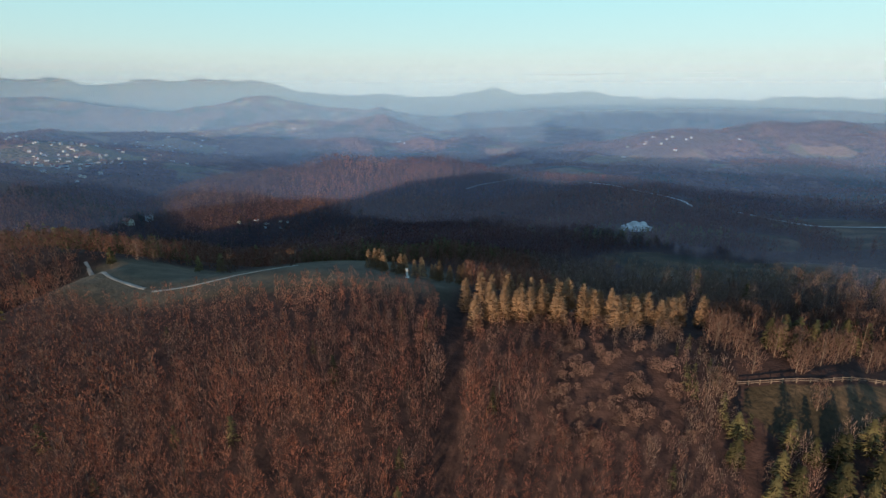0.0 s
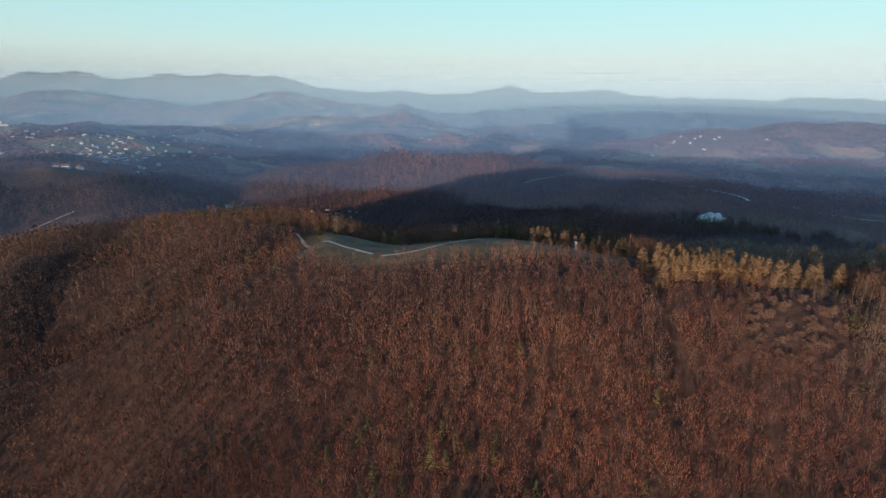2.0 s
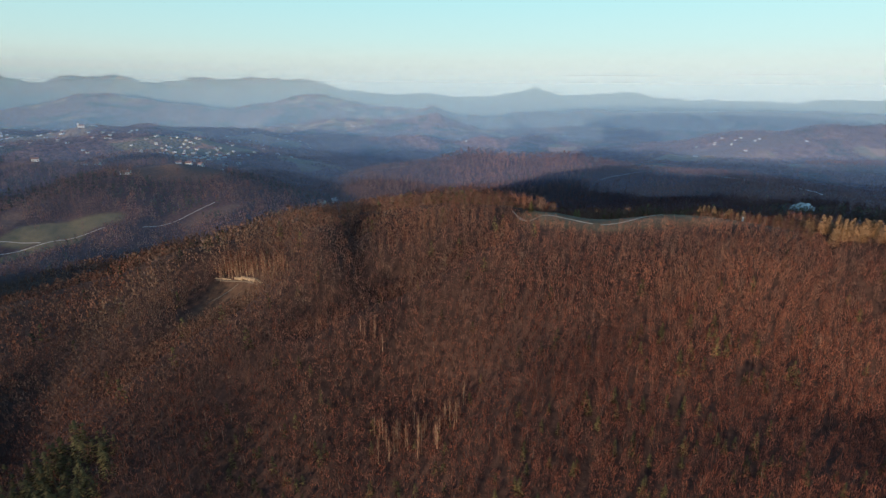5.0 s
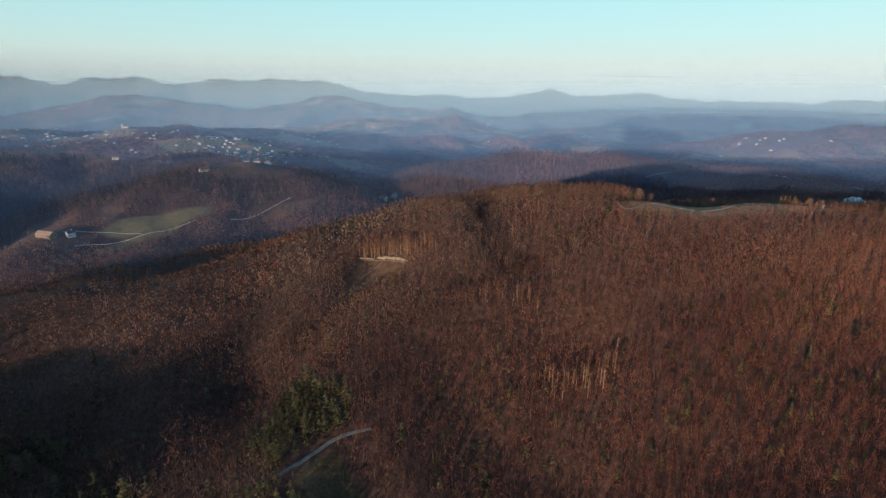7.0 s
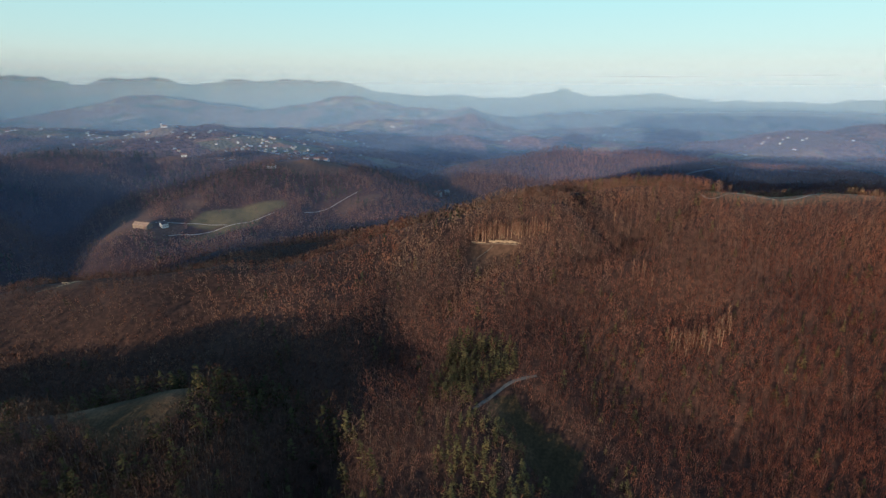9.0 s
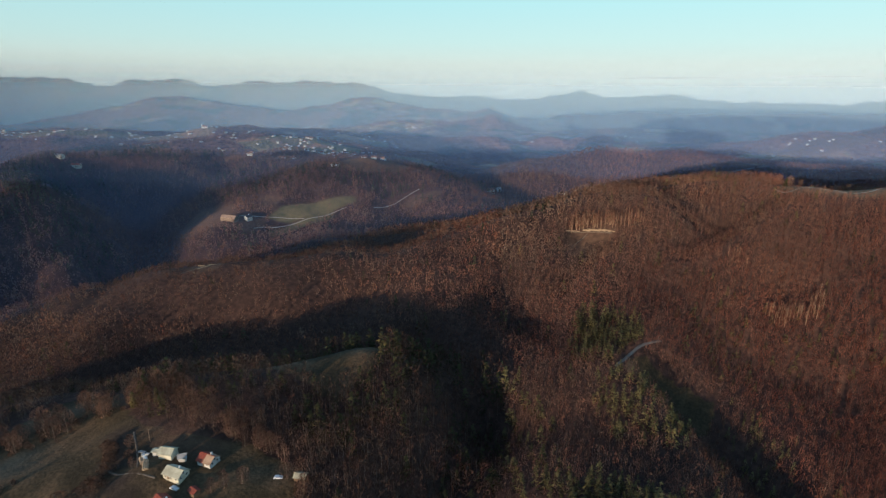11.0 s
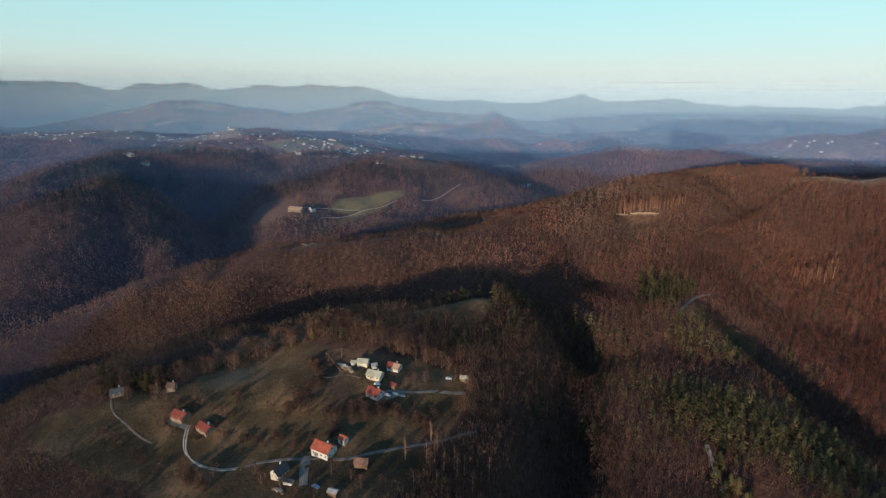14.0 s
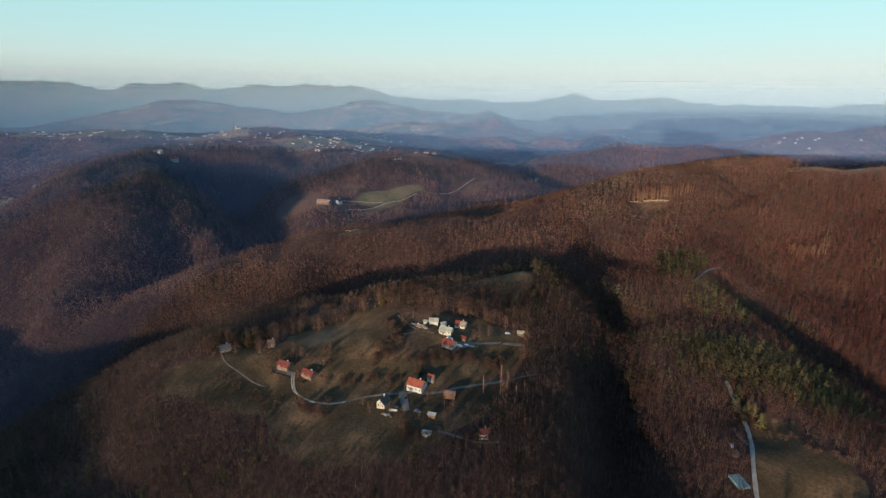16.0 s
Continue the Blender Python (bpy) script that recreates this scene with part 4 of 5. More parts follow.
def house(name, label, category, x, y, turn, l, w, eaves, rise, wall, roof, group="", windows=3, storeys=1, chimney=True, hip=0.45, detail=True, size=0.78, second=None):
    """A gabled building: walls, two roof pitches, windows with frames, door and chimney."""
    base = new(name)
    base.matrix_world = pose(x, y, level(x, y), 0, 0, turn) @ Matrix.Scale(size, 4)
    tagged(base, label, category, group)
    bm = bmesh.new()
    gabled(bm, l, w, eaves, rise)
    part("wall", bm, wall, base)
    over = hip if detail else 0.3
    fall = over * rise / (w / 2)
    for s in (-1, 1):
        a = l / 2 + over
        for u0, u1, tiles in ((-a, a, roof),) if second is None else ((-a, -0.2, roof), (-0.2, a, second)):
            bm = bmesh.new()
            slab(bm, [(u0, 0, eaves + rise + 0.16), (u1, 0, eaves + rise + 0.16), (u1, s * (w / 2 + over), eaves - fall + 0.16), (u0, s * (w / 2 + over), eaves - fall + 0.16)], 0.15)
            part("roof", bm, tiles, base)
    if not detail:
        return base
    bm = bmesh.new()
    box(bm, -l / 2 - over, l / 2 + over, -0.14, 0.14, eaves + rise + 0.14, eaves + rise + 0.30)
    part("ridge_cap", bm, roof, base)
    if windows:
        for floor in range(storeys):
            z = 1.0 + 2.6 * floor
            for s in (-1, 1):
                for k in range(windows):
                    u = -l / 2 + l * (k + 0.5) / windows
                    window(base, u, s * w / 2, z, 0)
            if w > 4:
                for s in (-1, 1):
                    for u in (-w / 4, w / 4):
                        window(base, s * l / 2, u, z, 90)
        for s in (-1, 1):
            if rise > 1.8:
                window(base, s * l / 2, 0, eaves + 0.25, 90)
        bm = bmesh.new()
        box(bm, -l / 2 + l / windows - 0.5, -l / 2 + l / windows + 0.5, -w / 2 - 0.06, -w / 2 + 0.04, 0.0, 2.05)
        part("door", bm, M_WOOD, base, "brown wooden door")
    if chimney:
        bm = bmesh.new()
        box(bm, l * 0.2 - 0.3, l * 0.2 + 0.3, 0.5, 1.1, eaves + rise * 0.5, eaves + rise + 0.9)
        box(bm, l * 0.2 - 0.38, l * 0.2 + 0.38, 0.42, 1.18, eaves + rise + 0.9, eaves + rise + 1.02)
        part("chimney", bm, M_STONE, base)
    return base


def window(base, x, y, z, turn):
    bm = bmesh.new()
    for x0, x1, z0, z1 in ((-0.55, 0.55, 1.12, 1.22), (-0.55, 0.55, -0.1, 0.0), (-0.55, -0.45, 0, 1.12), (0.45, 0.55, 0, 1.12), (-0.03, 0.03, 0, 1.12)):
        box(bm, x0, x1, -0.07, 0.07, z0, z1)
    f = part("window", bm, M_WHITE, base, "white-framed window")
    f.matrix_basis = pose(x, y, z, 0, 0, turn)
    bm = bmesh.new()
    box(bm, -0.45, 0.45, -0.035, 0.035, 0, 1.12)
    part("pane", bm, M_PANE, f)


M_SLATE = plain("worn_slate", (0.085, 0.085, 0.085), 0.25, 1.0)
M_PALE_TILES = plain("pale_tan_tiles", (0.40, 0.27, 0.17), 0.15, 1.0)
HAMLET = "houses of the hamlet"
house("farmhouse", "white two-storey farmhouse with an orange-red tiled roof", "house", -455, -137, -24, 10.4, 7.6, 3.7, 2.6, M_WHITE, M_ORANGE, HAMLET, 4, 1)
house("annex", "small white annex with an orange-red tiled roof", "house", -448.5, -132, -24, 4.0, 3.4, 2.9, 1.2, M_WHITE, M_ORANGE, HAMLET, 1, 1, False)
house("barn", "wooden barn with a pale brown roof beside the lane", "barn", -439, -141.5, 0, 6.4, 4.4, 2.6, 1.5, M_WOOD, M_BROWN, "", 0, 1, False)
house("cottage", "cream cottage with a dark slate roof and lit gable", "house", -469.5, -147, 62, 7.0, 5.6, 2.9, 2.6, M_PLASTER, M_DARK, HAMLET, 2, 1)
house("carport", "low white carport with a dark roof", "carport", -464, -152.5, -12, 4.8, 2.6, 1.9, 0.6, M_WHITE, M_DARK, "", 0, 1, False)
house("garden_shed", "low shed with a grey metal roof", "shed", -446, -156.5, -14, 4.2, 2.8, 1.8, 0.7, M_WOOD, M_GREY, "", 0, 1, False)
house("garden_shed", "low shed with a pale metal roof under trees", "shed", -447.5, -167, -10, 4.6, 3.2, 1.8, 0.6, M_STONE, M_GREY, "", 0, 1, False)
house("village_house", "small white house with a dark red roof", "house", -423, -163.5, 4, 5.0, 4.6, 3.6, 1.7, M_WHITE, M_RED, HAMLET, 2, 1)
house("village_house", "white house with a red tiled roof above the lane", "house", -441, -104, -30, 8.6, 6.8, 2.7, 2.3, M_WHITE, M_RED, HAMLET, 3, 1)
house("garage", "small dark red roofed garage", "garage", -433.5, -98.5, -30, 3.8, 3.0, 2.2, 0.8, M_WOOD, M_RED, "", 0, 1, False)
house("village_house", "long cream house with a pale beige roof", "house", -443.5, -92, -16, 8.8, 6.2, 2.5, 1.9, M_PLASTER, M_PALE, HAMLET, 3, 1)
house("village_house", "white house with a roof half red and half tan", "house", -435.5, -85, -18, 7.6, 6.0, 2.3, 2.0, M_WHITE, M_RED, HAMLET, 2, 1, second=M_PALE_TILES)
house("barn", "cream barn with a pale yellowish roof", "barn", -451, -84, -4, 6.4, 5.2, 2.7, 1.6, M_PLASTER, M_PALE, "", 0, 1, False)
house("outbuilding", "small white outbuilding beside the barn", "shed", -456, -83, -4, 2.8, 2.6, 2.3, 0.5, M_WHITE, M_PALE, "", 0, 1, False)
house("tool_shed", "small grey roofed tool shed", "shed", -445.5, -84.5, 25, 3.2, 2.8, 2.2, 0.9, M_WHITE, M_GREY, "", 0, 1, False)
house("hay_shed", "weathered hay shed with a pale roof at the wood's edge", "shed", -401.5, -86.5, -6, 5.0, 3.8, 2.4, 1.0, M_WOOD, M_PALE, "", 0, 1, False)
house("village_house", "low house with a red tiled roof by the track", "house", -529, -112.5, -22, 9.4, 7.2, 1.9, 2.2, M_OCHRE, M_RED, HAMLET, 2, 1)
house("village_house", "low house with red tiled roofs and an extension", "house", -514, -119, -30, 9.6, 6.4, 1.8, 2.0, M_OCHRE, M_RED, HAMLET, 2, 1)
house("village_house", "tall narrow house with a brown roof at the wood's edge", "house", -542.5, -96, 5, 4.6, 4.6, 3.6, 1.6, M_OCHRE, M_BROWN, HAMLET, 1, 1)
house("chalet", "dark chalet with a steep grey roof", "house", -567.5, -100.5, 30, 7.0, 6.0, 1.8, 2.8, M_WOOD, M_SLATE, HAMLET, 2, 1)
house("hut", "small brown hut beside the gravel road", "hut", -313, -159, 70, 3.4, 2.6, 2.0, 0.9, M_WOOD, M_BROWN, "", 0, 1, False)
house("barn", "long farm barn with a pale brown roof", "barn", -633, 333, -12, 24, 10, 3.6, 3.2, M_OCHRE, M_PALE_TILES, "", 0, 1, False)
house("farmhouse", "white farmhouse with a dark roof beside the barn", "house", -615, 342, 60, 9, 7, 4.6, 2.8, M_WHITE, M_DARK, HAMLET, 2, 1)
TOP = "houses on the farm hill"
for x, y, turn, l, label in ((-670, 596, 10, 15, "cream house among fields on the farm hill"), (-654, 602, -20, 11, "white house with a brown roof on the farm hill"), (-706, 560, 30, 11, "white house at the edge of the field"), (-559, 514, 0, 16, "long white house on the hilltop field"), (-518, 584, 15, 11, "white house with a brown roof on the crest"), (-504, 588, -25, 10, "pale house with a brown roof on the crest"), (-536, 592, 40, 9, "small white house on the crest"), (-690, 604, -15, 9, "small white house beside the hilltop lane")):
    house("village_house", label, "house", x, y, turn, l, 7.5, 4.2, 2.4, M_WHITE, M_BROWN, TOP, 3, 1, size=0.72)
house("village_house", "cream house in the saddle between the woods", "house", -336, 552, -20, 13, 9, 5.5, 2.8, M_PLASTER, M_BROWN, HAMLET, 3, 1)
house("village_house", "white house in the saddle between the woods", "house", -324, 572, 40, 9, 7, 5, 2.6, M_WHITE, M_GREY, HAMLET, 2, 1)
house("village_house", "pale house on the wooded ridge", "house", -926, 450, -14, 16, 9, 4.2, 2.4, M_PLASTER, M_GREY, HAMLET, 3, 1)
house("village_house", "orange-walled house on the wooded ridge", "house", -900, 446, 12, 14, 8, 4.0, 2.4, M_PLASTER, M_ORANGE, HAMLET, 2, 1)


# far villages: centre, spread, turn of the spread, number
def village(cx, cy, rx, ry, n, seed, size=0.8):
    g = random.Random(seed)
    for _ in range(n):
        x, y = cx + g.gauss(0, 0.5) * rx, cy + g.gauss(0, 0.5) * ry
        l = g.uniform(7, 11)
        roof = g.choice((M_BROWN, M_RED, M_GREY, M_DARK, M_PALE))
        house("village_house", "white-walled house of a far village", "house", x, y, g.uniform(-60, 60), l, g.uniform(5, 7), g.uniform(2.5, 4.5), g.uniform(1.6, 2.4), g.choice((M_WHITE, M_WHITE, M_PLASTER)), roof, "houses of the far villages", detail=False, size=size)


village(-1300, 1270, 220, 90, 36, 1)
village(-1130, 1110, 160, 60, 10, 2)
village(-940, 1290, 150, 110, 24, 3)
village(-790, 1190, 160, 180, 54, 4)
village(-700, 930, 110, 80, 20, 5)
village(-860, 1720, 220, 130, 24, 6)
village(-1750, 1270, 220, 90, 36, 7)
village(-1080, 2600, 180, 60, 10, 8)
village(-790, 2830, 200, 60, 12, 9)
village(-1440, 1500, 160, 60, 6, 11)
village(-1450, 2900, 200, 60, 5, 15)
village(-3000, 3120, 500, 60, 8, 16)
village(610, 1440, 160, 50, 9, 10)
village(560, 1350, 120, 40, 3, 17)
village(-190, 580, 28, 14, 9, 12, 0.34)
village(-2100, 2350, 350, 80, 10, 13)
village(200, 2300, 400, 200, 16, 14)


def church(x, y, turn, size):
    base = new("church")
    base.matrix_world = pose(x, y, level(x, y), 0, 0, turn) @ Matrix.Scale(size, 4)
    tagged(base, "white village church with a tall bell tower", "church")
    bm = bmesh.new()
    gabled(bm, 22, 10, 8, 5)
    part("nave", bm, M_WHITE, base)
    for s in (-1, 1):
        bm = bmesh.new()
        slab(bm, [(-11.4, 0, 13.3), (11.4, 0, 13.3), (11.4, s * 5.6, 7.6), (-11.4, s * 5.6, 7.6)], 0.3)
        part("roof", bm, M_BROWN, base)
    bm = bmesh.new()
    box(bm, -16.5, -11.0, -2.8, 2.8, -3, 19)
    box(bm, -16.8, -10.7, -3.1, 3.1, 19, 19.6)
    tower = part("tower", bm, M_WHITE, base)
    bm = bmesh.new()
    bmesh.ops.create_cone(bm, segments=4, radius1=4.2, radius2=0.05, depth=8, matrix=pose(-13.75, 0, 23.6, 0, 0, 45))
    part("spire", bm, M_DARK, tower)


church(-1176, 1303, 20, 0.6)
church(-763, 2797, -10, 0.7)
church(-1960, 1330, 30, 0.6)


# ---- cars ----
def car(label, x, y, turn, mat):
    base = new("car")
    base.matrix_world = pose(x, y, level(x, y) + 0.15, 0, 0, turn) @ Matrix.Scale(0.75, 4)
    tagged(base, label, "car", "parked cars")
    bm = bmesh.new()
    side = [(-2.0, 0.35), (2.0, 0.35), (2.05, 0.75), (1.1, 0.92), (0.5, 1.42), (-1.2, 1.45), (-1.9, 0.95), (-2.05, 0.8)]
    a = [bm.verts.new((u, -0.82, v)) for u, v in side]
    b = [bm.verts.new((u, 0.82, v)) for u, v in side]
    bm.faces.new(a)
    bm.faces.new(b[::-1])
    for k in range(len(side)):
        bm.faces.new((a[k], b[k], b[(k + 1) % 8], a[(k + 1) % 8]))
    part("body", bm, mat, base)
    bm = bmesh.new()
    box(bm, -1.1, 0.4, -0.84, 0.84, 0.98, 1.32)
    part("side_windows", bm, M_PANE, base, "dark side windows")
    for u in (-1.25, 1.25):
        for s in (-0.8, 0.8):
            bm = bmesh.new()
            bmesh.ops.create_cone(bm, cap_ends=True, segments=12, radius1=0.33, radius2=0.33, depth=0.22, matrix=pose(u, s, 0.33, 90, 0, 0))
            part("wheel", bm, M_DARK, base)


M_CAR_WHITE = plain("white_car_paint", (0.60, 0.60, 0.60), 0.04, 1.0, 0.25)
M_CAR_BLUE = plain("blue_grey_car_paint", (0.20, 0.27, 0.36), 0.06, 1.0, 0.25)
car("small white car parked on the grass", -409, -88, 10, M_CAR_WHITE)
car("white car parked before the cream house", -441.5, -97, -15, M_CAR_WHITE)
car("white car parked beside the red-roofed house", -435.5, -104.5, -25, M_CAR_WHITE)
car("blue-grey car parked in the garden", -453, -155, -15, M_CAR_BLUE)
car("white car parked beside the gravel road", -311.5, -152, 80, M_CAR_WHITE)


# ---- log stacks on the felled slope, bales, boundary pillar, gravel heap ----
def log_stack(label, x, y, turn, rows, mat):
    base = new("log_stack")
    base.matrix_world = pose(x, y, level(x, y), 0, 0, turn)
    tagged(base, label, "log stack", "log stacks")
    g = random.Random(int(x * 7 + y))
    me = bpy.data.meshes.new("log")
    bm = bmesh.new()
    bmesh.ops.create_cone(bm, cap_ends=True, segments=8, radius1=0.27, radius2=0.22, depth=5.2, matrix=pose(0, 0, 0, 0, 90, 0))
    bm.to_mesh(me)
    bm.free()
    me.materials.append(mat)
    for r in range(rows):
        for k in range(rows * 2 - r):
            ob = new("log", me)
            ob.parent = base
            ob.matrix_basis = pose(g.uniform(-.3, .3), (k - rows + r * 0.5) * 0.52, 0.28 + r * 0.45, 0, 0, g.uniform(-2, 2))


M_LOG = plain("fresh_logs", (0.42, 0.30, 0.18), 0.25, 1.0)
for x, y, turn, rows in ((-278.5, 148.6, -12, 1), (-274.5, 147.8, -14, 1), (-267, 145.6, -20, 2), (-263.5, 144.2, -28, 2), (-260.5, 141.8, -38, 2), (-257.5, 139.4, -42, 2), (-254.5, 136.6, -44, 2), (-252, 134, -46, 1), (-546, 113, 60, 1), (-543, 118, 70, 1), (-549, 121, 5, 1), (-541, 122, 12, 1)):
    log_stack("pale freshly cut logs lying on the felled slope", x, y, turn, rows, M_LOG)
log_stack("stack of cut logs beside the barn", -459, -86.5, -50, 2, M_LOG)
log_stack("stack of cut logs below the barn", -455.5, -90, -60, 2, M_LOG)


def bale_stack(x, y):
    base = new("bale_stack")
    base.matrix_world = pose(x, y, level(x, y), 0, 0, 8)
    tagged(base, "stack of pale teal film-wrapped bales beside the road", "bales")
    mat = plain("teal_film", (0.28, 0.46, 0.46), 0.2, 1.0, 0.35)
    me = bpy.data.meshes.new("bale")
    bm = bmesh.new()
    bmesh.ops.create_cone(bm, cap_ends=True, segments=12, radius1=0.62, radius2=0.62, depth=1.2, matrix=pose(0, 0, 0.6))
    bmesh.ops.bevel(bm, geom=[e for e in bm.edges if abs(e.verts[0].co.z - e.verts[1].co.z) < 0.01], offset=0.08, segments=1, affect="EDGES")
    bm.to_mesh(me)
    bm.free()
    me.materials.append(mat)
    for i in range(4):
        for j in range(6):
            ob = new("bale", me)
            ob.parent = base
            ob.matrix_basis = pose((i - 1.5) * 1.3, (j - 2.5) * 1.3, 0.0, 0, 0, 37 * (i + j))


bale_stack(-318, -174)


def pillar(x, y):
    base = new("survey_pillar")
    base.matrix_world = pose(x, y, level(x, y))
    tagged(base, "white survey pillar standing on the hilltop pasture", "pillar")
    bm = bmesh.new()
    box(bm, -0.7, 0.7, -0.7, 0.7, -0.5, 0.4)
    part("plinth", bm, M_STONE, base)
    bm = bmesh.new()
    bmesh.ops.create_cone(bm, cap_ends=True, segments=4, radius1=0.62, radius2=0.42, depth=2.6, matrix=pose(0, 0, 1.7, 0, 0, 45))
    part("shaft", bm, M_WHITE, base)
    bm = bmesh.new()
    box(bm, -0.45, 0.45, -0.45, 0.45, 3.0, 3.2)
    part("cap", bm, M_WHITE, base)


pillar(-12, 167)


def utility_pole(x, y, tall):
    base = new("utility_pole")
    base.matrix_world = pose(x, y, level(x, y), 0, 0, 30)
    tagged(base, "pale wooden utility pole with a short crossarm", "utility pole")
    bm = bmesh.new()
    bmesh.ops.create_cone(bm, cap_ends=True, segments=8, radius1=0.16, radius2=0.10, depth=tall + 0.5, matrix=pose(0, 0, tall / 2 - 0.25))
    part("post", bm, M_STEM, base)
    bm = bmesh.new()
    box(bm, -0.7, 0.7, -0.06, 0.06, tall - 0.55, tall - 0.43)
    part("crossarm", bm, M_WOOD, base)
    for u in (-0.6, 0.0, 0.6):
        bm = bmesh.new()
        bmesh.ops.create_cone(bm, cap_ends=True, segments=6, radius1=0.05, radius2=0.03, depth=0.18, matrix=pose(u, 0, tall - 0.35))
        part("insulator", bm, M_WHITE, base)


utility_pole(-464, -75, 5.5)


def heap(x, y, rx, ry, h):
    bm = bmesh.new()
    bmesh.ops.create_icosphere(bm, subdivisions=4, radius=1.0)
    z0 = level(x, y)
    for v in bm.verts:
        f = 1 + 0.35 * noise.noise(v.co * 2.2) + 0.12 * noise.noise(v.co * 6.0)
        v.co = Vector((v.co.x * rx * f, v.co.y * ry * f, v.co.z * h * f))
    me = bpy.data.meshes.new("gravel_heap")
    bm.to_mesh(me)
    bm.free()
    me.materials.append(M_STONE)
    ob = new("gravel_heap", me)
    ob.matrix_world = pose(x, y, z0)
    tagged(ob, "pale heap of quarried gravel before dark trees", "gravel heap")


def fence(points, step):
    base = new("fence")
    a = points[0]
    base.matrix_world = pose(a[0], a[1], level(*a))
    tagged(base, "weathered wooden rail fence beside the pasture", "fence")
    z0 = level(*a)
    spots = []
    for p, q in zip(points, points[1:]):
        n = max(1, int(math.hypot(q[0] - p[0], q[1] - p[1]) / step))
        spots += [(p[0] + (q[0] - p[0]) * k / n, p[1] + (q[1] - p[1]) * k / n) for k in range(n)]
    spots.append(points[-1])
    for x, y in spots:
        bm = bmesh.new()
        box(bm, -0.1, 0.1, -0.1, 0.1, -0.4, 1.3)
        part("post", bm, M_STEM, base).matrix_basis = pose(x - a[0], y - a[1], level(x, y) - z0)
    for p, q in zip(spots, spots[1:]):
        for lift in (0.55, 1.05):
            f, t = Vector((p[0] - a[0], p[1] - a[1], level(*p) - z0 + lift)), Vector((q[0] - a[0], q[1] - a[1], level(*q) - z0 + lift))
            bm = bmesh.new()
            box(bm, 0, (t - f).length, -0.05, 0.05, -0.09, 0.09)
            part("rail", bm, M_STEM, base).matrix_basis = Matrix.Translation(f) @ (t - f).to_track_quat("X", "Z").to_matrix().to_4x4()


fence([(67, 107), (78, 108), (88, 108.5), (107, 114), (122, 119)], 2.6)
heap(131, 350, 10, 5, 5.5)


# ---- single trees ----
def tree_thing(name, stem_mesh, crown_mesh):
    base = new(name)
    for part_name, me in (("trunk", stem_mesh), ("crown", crown_mesh)):
        ob = new(part_name, me)
        ob.parent = base
    return base


def tree_mesh(name, tris, mat, tone, grey=0.75):
    co = tris.reshape(-1, 3)
    me = quick_mesh(name, co, np.arange(len(co)).reshape(-1, 3), 3)
    soften(me, crown_normals(tris))
    me.attributes.new("tone", "FLOAT", "FACE").data.foreach_set("value", np.full(len(tris), tone, np.float32))
    me.attributes.new("grey", "FLOAT", "FACE").data.foreach_set("value", np.full(len(tris), grey, np.float32))
    me.materials.append(mat)
    return me


def trunk_mesh(r, tall, limbs, g, spread, bark):
    """Tapered six-sided trunk with rising limbs."""
    bm = bmesh.new()
    bmesh.ops.create_cone(bm, segments=6, radius1=r, radius2=r * 0.25, depth=tall, matrix=pose(0, 0, tall / 2 - 0.02))
    for k in range(limbs):
        a = 2.4 * k + g.uniform(-.3, .3)
        z = tall * (0.35 + 0.5 * k / max(1, limbs))
        reach, lift = spread * g.uniform(0.5, 0.9), spread * g.uniform(0.7, 1.2)
        foot, tip = Vector((0, 0, z)), Vector((reach * math.cos(a), reach * math.sin(a), z + lift))
        turn = (tip - foot).to_track_quat("Z", "Y").to_matrix().to_4x4()
        bmesh.ops.create_cone(bm, segments=4, radius1=r * 0.42, radius2=r * 0.1, depth=(tip - foot).length, matrix=Matrix.Translation((foot + tip) / 2) @ turn)
    me = bpy.data.meshes.new("trunk")
    bm.to_mesh(me)
    bm.free()
    me.materials.append(bark)
    return me


def family(name, label, category, group, make_crown, crown_mat, limbs, seed, count=4, r=0.012, trunk_top=0.85, spread=0.13, tones=(0.15, 0.95), grey=0.75, bark=M_STEM):
    g = np.random.default_rng(seed)
    out = []
    for _ in range(count):
        ob = tree_thing(name, trunk_mesh(r, trunk_top, limbs, g, spread, bark), tree_mesh("crown", make_crown(g), crown_mat, g.uniform(*tones), grey))
        out.append(tagged(ob, label, category, group))
    return out


BARE = family("bare_tree", "leafless brown tree with a pale trunk on the pasture", "tree", "pasture trees", lambda g: bare_tree(g, 520, 0.0065, 0.32), M_BARE_TREE, 7, 51, 6, tones=(0.0, 0.55))
SHRUB = family("shrub", "leafless reddish-brown shrub on the bank", "shrub", "shrubs", lambda g: bare_tree(g, 420, 0.019, 0.62) * np.array((1, 1, 1.1)) - np.array((0, 0, 0.12)), M_BARE_TREE, 4, 52, 4, 0.012, 0.5, 0.3, tones=(0.0, 0.4), grey=0.85)
LARCH = family("larch", "golden-brown larch lit by the low sun", "tree", "larches", lambda g: twig_crown(g, 760, 0.011, 0.21, True, 0.10, 0.35, 1.0, 0.045, False, 0.7), M_LARCH, 0, 53, 5, 0.012, 0.95)
PINE = family("pine", "yellow-green pine with an uneven crown", "tree", "pines", lambda g: fir_tree(g, 420, 0.018, 0.24, 0.12), M_PINE, 0, 54, 5, 0.013, 0.9)
used = set()
pick = random.Random(5)


